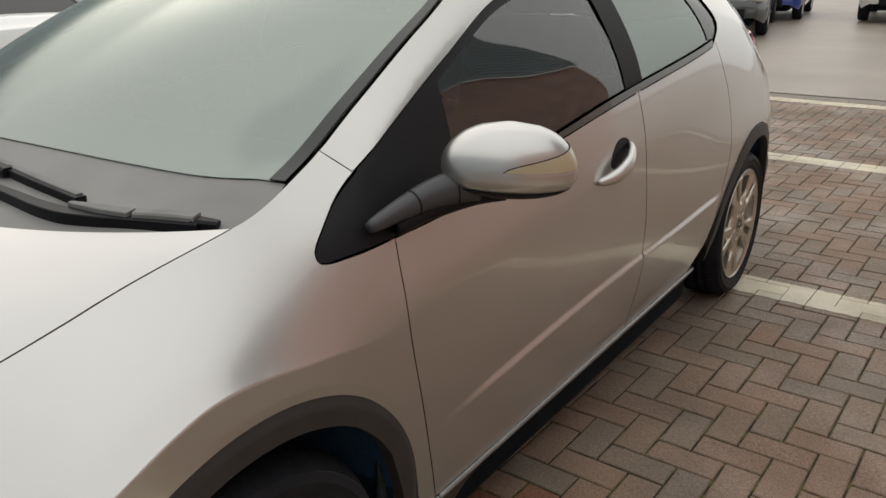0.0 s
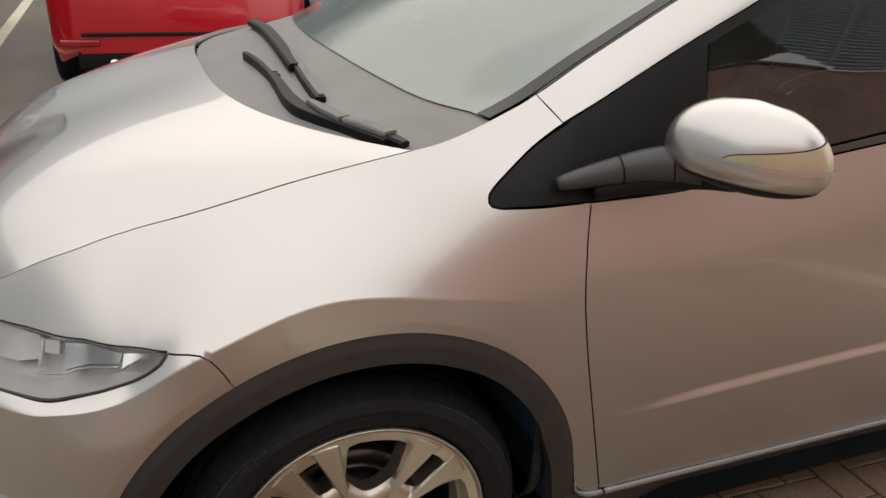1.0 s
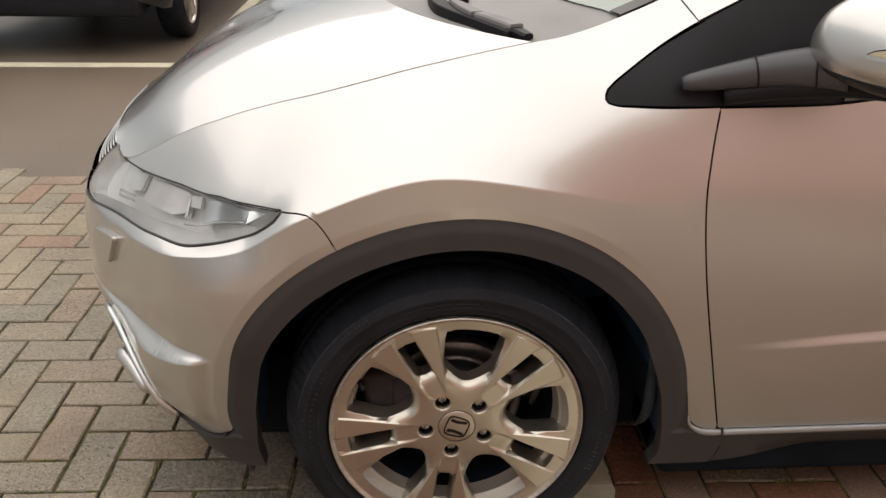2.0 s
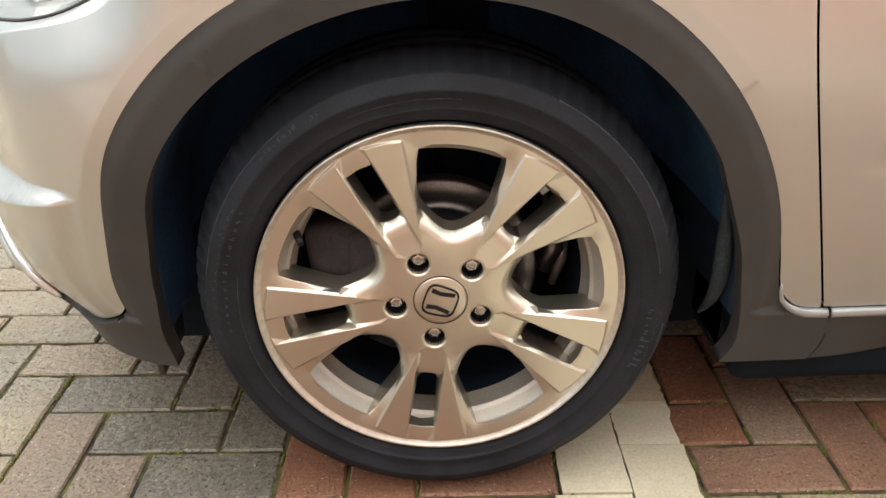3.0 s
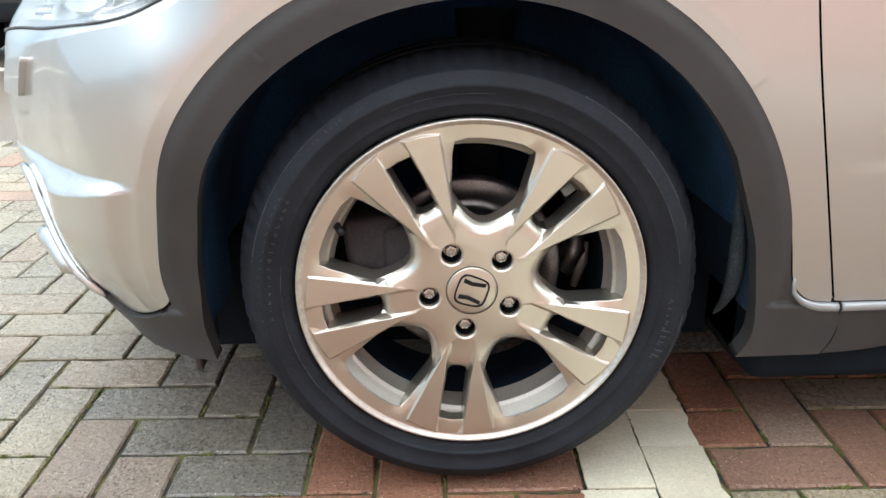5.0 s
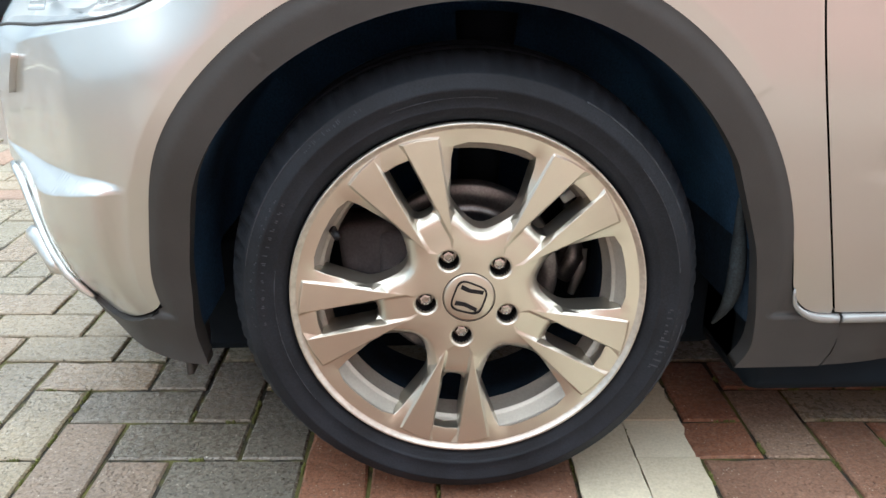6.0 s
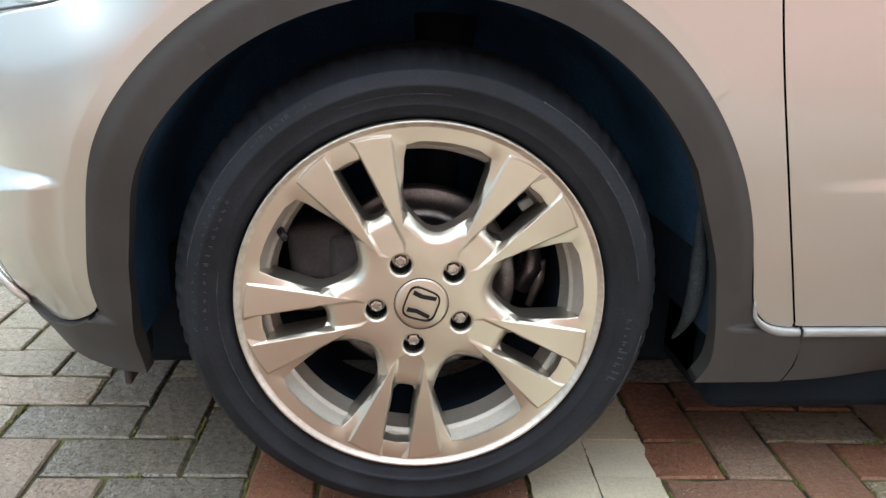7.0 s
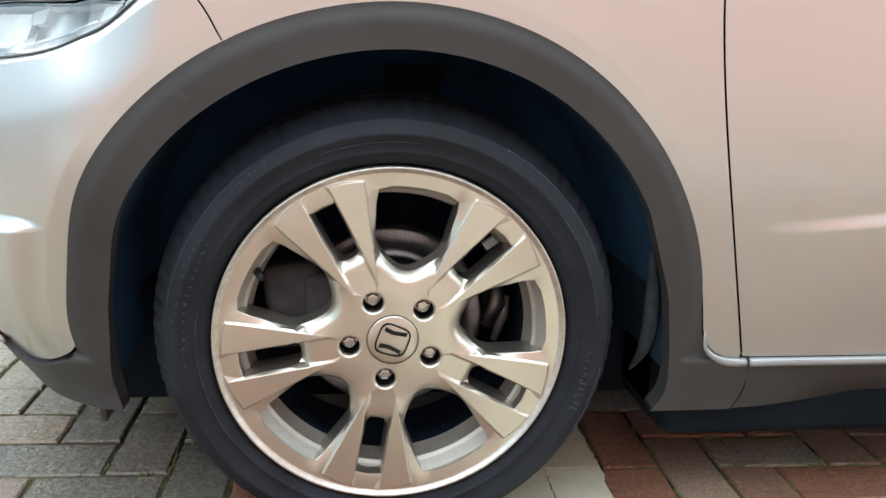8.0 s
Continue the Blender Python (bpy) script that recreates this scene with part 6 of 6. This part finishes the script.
# unseen wall, added to dim the sky that the bonnet reflects
tagged(part("added_wall_north", bevel_box(-15.0, 30.0, 20.0, 20.3, -0.05, 8.2, 0.0), ADDEDWALL, None, flat=True), "unseen grey wall added beyond the parked cars to dim bonnet reflections", "wall", kind="structure")

# ---- other parked cars ----
def simple_wheel(parent, x, y, r, side, mat):
    tyre = part("wheel", revolve([(0.66 * r, 0.02), (0.70 * r, 0.0), (0.85 * r, -0.012), (0.96 * r, 0.004), (r, 0.035), (r, 0.16), (0.95 * r, 0.19), (0.6 * r, 0.19)], 48), RUBBER, parent, "black tyre")
    tyre.location = (x, y, r)
    rim = part("rim", revolve([(0.70 * r, -0.002), (0.67 * r, 0.004), (0.64 * r, 0.03), (0.62 * r, 0.10)], 40), mat, tyre, "silver rim")
    bm = bmesh.new()
    for k in range(7):
        a = 2 * math.pi * k / 7
        q = []
        for rho, tau, y_ in ((0.06, -0.03, 0.0), (0.67 * r, -0.035, 0.008), (0.67 * r, 0.035, 0.008), (0.06, 0.03, 0.0)):
            q.append(bm.verts.new((rho * math.cos(a) - tau * math.sin(a), y_, rho * math.sin(a) + tau * math.cos(a))))
        bm.faces.new(q)
        q2 = [bm.verts.new(v.co + Vector((0, 0.03, 0))) for v in q]
        for i in range(4):
            bm.faces.new((q[i], q[(i + 1) % 4], q2[(i + 1) % 4], q2[i]))
    revolve([(0.001, -0.004), (0.07, 0.0), (0.075, 0.03)], 20, bm=bm)
    bmesh.ops.recalc_face_normals(bm, faces=bm.faces)
    part("spokes", bm, mat, tyre, "silver spokes", flat=True)
    part("wheel_back", revolve([(0.001, 0.09), (0.6 * r, 0.09)], 30), UNDER, tyre)
    if side < 0:
        tyre.rotation_euler = (0, 0, math.pi)
    return tyre


def parked_car(paint, at, heading, label, length=4.3, width=1.78, height=1.48, high=0.0, wheel_r=0.33):
    """A family car: nose towards local -x, its own length along x, y across, standing on z = 0."""
    ob = thing("parked_car", label, "car", at, "parked cars")
    ob.rotation_euler = (0, 0, radians(heading))
    hw = width / 2
    fx, rx = -length / 2 + 0.86, length / 2 - 0.82
    xs = np.concatenate([np.linspace(-length / 2, length / 2, 70)])

    def body_row(x):
        t = (x + length / 2) / length
        end = min(1.0, (0.5 - abs(t - 0.5)) / 0.10)
        w = hw * (0.80 + 0.20 * math.sin(end * math.pi / 2))
        belt_z = 0.62 + 0.32 * float(smooth(0, 0.30, t)) + 0.06 * t + high
        belt_z -= 0.10 * float(smooth(0.93, 1.0, t))
        low = 0.24 + high + 0.10 * (1 - min(1.0, end * 1.6))
        for c in (fx, rx):
            if abs(x - c) < wheel_r + 0.07:
                low = max(low, wheel_r + math.sqrt((wheel_r + 0.07) ** 2 - (x - c) ** 2))
        prof = [(w * 0.955, low), (w, low + 0.02 + 0.3 * (belt_z - low) * 0.5), (w, low + 0.55 * (belt_z - low)), (w * 0.985, low + 0.8 * (belt_z - low)), (w * 0.95, belt_z - 0.02), (w * 0.90, belt_z), (w * 0.5, belt_z + 0.02), (0.0, belt_z + 0.03)]
        return [(x, y, z) for y, z in prof] + [(x, -y, z) for y, z in reversed(prof[:-1])]

    bm = bmesh.new()
    rows = [[bm.verts.new(p) for p in body_row(x)] for x in xs]
    for a, b in zip(rows, rows[1:]):
        for i in range(len(a) - 1):
            bm.faces.new((a[i], a[i + 1], b[i + 1], b[i]))
    bm.faces.new(rows[0]), bm.faces.new(list(reversed(rows[-1])))
    bmesh.ops.recalc_face_normals(bm, faces=bm.faces)
    part("body", bm, paint, ob)
    # cabin: glass house with roof
    bm = bmesh.new()
    x0, x1, x2, x3 = -length / 2 + 0.95, -length / 2 + 1.85, length / 2 - 0.95, length / 2 - 0.12
    zb, zt = 0.90 + high, height + high
    low_r = [bm.verts.new((x, y, zb)) for x, y in ((x0, -hw * 0.86), (x3, -hw * 0.84), (x3, hw * 0.84), (x0, hw * 0.86))]
    top_r = [bm.verts.new((x, y, zt - 0.06)) for x, y in ((x1, -hw * 0.66), (x2, -hw * 0.64), (x2, hw * 0.64), (x1, hw * 0.66))]
    for i in range(4):
        pane = bmesh.new()
        q = [pane.verts.new(v.co) for v in (low_r[i], low_r[(i + 1) % 4], top_r[(i + 1) % 4], top_r[i])]
        mid = Vector((0, 0, (zb + zt) / 2))
        q2 = [pane.verts.new(v.co + (mid - v.co).normalized() * 0.01) for v in q]
        pane.faces.new(q), pane.faces.new(list(reversed(q2)))
        for k in range(4):
            pane.faces.new((q[k], q2[k], q2[(k + 1) % 4], q[(k + 1) % 4]))
        bmesh.ops.recalc_face_normals(pane, faces=pane.faces)
        part("window", pane, GLOSSBLACK, ob, "dark window", flat=True)
    bm.free()
    part("roof", bevel_box(x1 - 0.05, x2 + 0.08, -hw * 0.69, hw * 0.69, zt - 0.09, zt, 0.045, 3), paint, ob)
    for y in (-hw * 0.75, hw * 0.75):
        part("roof_pillar", tube([(x0 + 0.02, y * 1.14, zb), (x1, y * 0.90, zt - 0.06)], 0.035, 8), paint, ob)
        part("roof_pillar", tube([(x3 - 0.02, y * 1.12, zb), (x2, y * 0.87, zt - 0.06)], 0.06, 8), paint, ob)
        part("head_lamp", bevel_box(-length / 2 + 0.03, -length / 2 + 0.28, y - 0.16, y + 0.14, 0.60 + high, 0.72 + high, 0.04, 2), CHROME, ob, "clear head lamp")
        part("tail_lamp", bevel_box(length / 2 - 0.20, length / 2 + 0.012, y - 0.12, y + 0.10, 0.78 + high, 0.95 + high, 0.03, 2), REDLENS, ob, "red tail lamp")
        part("reflector", bevel_box(length / 2 - 0.10, length / 2 + 0.012, y - 0.14, y + 0.10, 0.385 + high, 0.43 + high, 0.012, 2), REDLENS, ob, "red rear reflector")
        for x in (fx, rx):
            simple_wheel(ob, x, (-hw + 0.005) if y < 0 else (hw - 0.005), wheel_r, 1 if y < 0 else -1, ALLOY)
    part("lower_bumper", bevel_box(length / 2 - 0.25, length / 2 - 0.005, -hw * 0.80, hw * 0.80, 0.22 + high, 0.36 + high, 0.03, 2), BLACK, ob, "black lower rear bumper")
    part("bumper_strip", bevel_box(length / 2 - 0.15, length / 2 + 0.015, -hw * 0.76, hw * 0.76, 0.45 + high, 0.475 + high, 0.008, 2), BLACK, ob, "black bumper strip")
    part("front_grille", bevel_box(-length / 2 - 0.012, -length / 2 + 0.1, -hw * 0.6, hw * 0.6, 0.30 + high, 0.50 + high, 0.03, 2), BLACK, ob, "black front grille")
    part("exhaust_pipe", tube([(length / 2 - 0.3, -hw * 0.55, 0.27 + high), (length / 2 + 0.03, -hw * 0.55, 0.27 + high)], 0.032, 14), CHROME, ob, "chrome exhaust tip")
    part("underside", bevel_box(-length / 2 + 0.2, length / 2 - 0.2, -hw * 0.7, hw * 0.7, 0.2 + high, 0.5 + high, 0.02), UNDER, ob, "dark underside")
    return ob


parked_car(BLACKCAR, (-2.52, 6.74, 0.0), -90, "black hatchback parked nose-in on the asphalt bay", 4.4, 1.80, 1.55, 0.05, 0.34)
parked_car(RED, (0.10, 6.92, 0.0), -90, "bright red hatchback parked nose-in on the asphalt bay")
parked_car(WHITECAR, (2.55, 7.4, 0.0), -90, "white hatchback parked beside the red one")
parked_car(GREYCAR, (16.0, 4.2, 0.0), 12, "dark grey saloon parked across the road", 4.6, 1.8, 1.45)
parked_car(BLUECAR, (20.0, 4.4, 0.0), 8, "bright blue hatchback parked across the road")
parked_car(WHITECAR, (20.5, 1.4, 0.0), 5, "white van parked across the road", 4.8, 1.9, 1.9, 0.05)
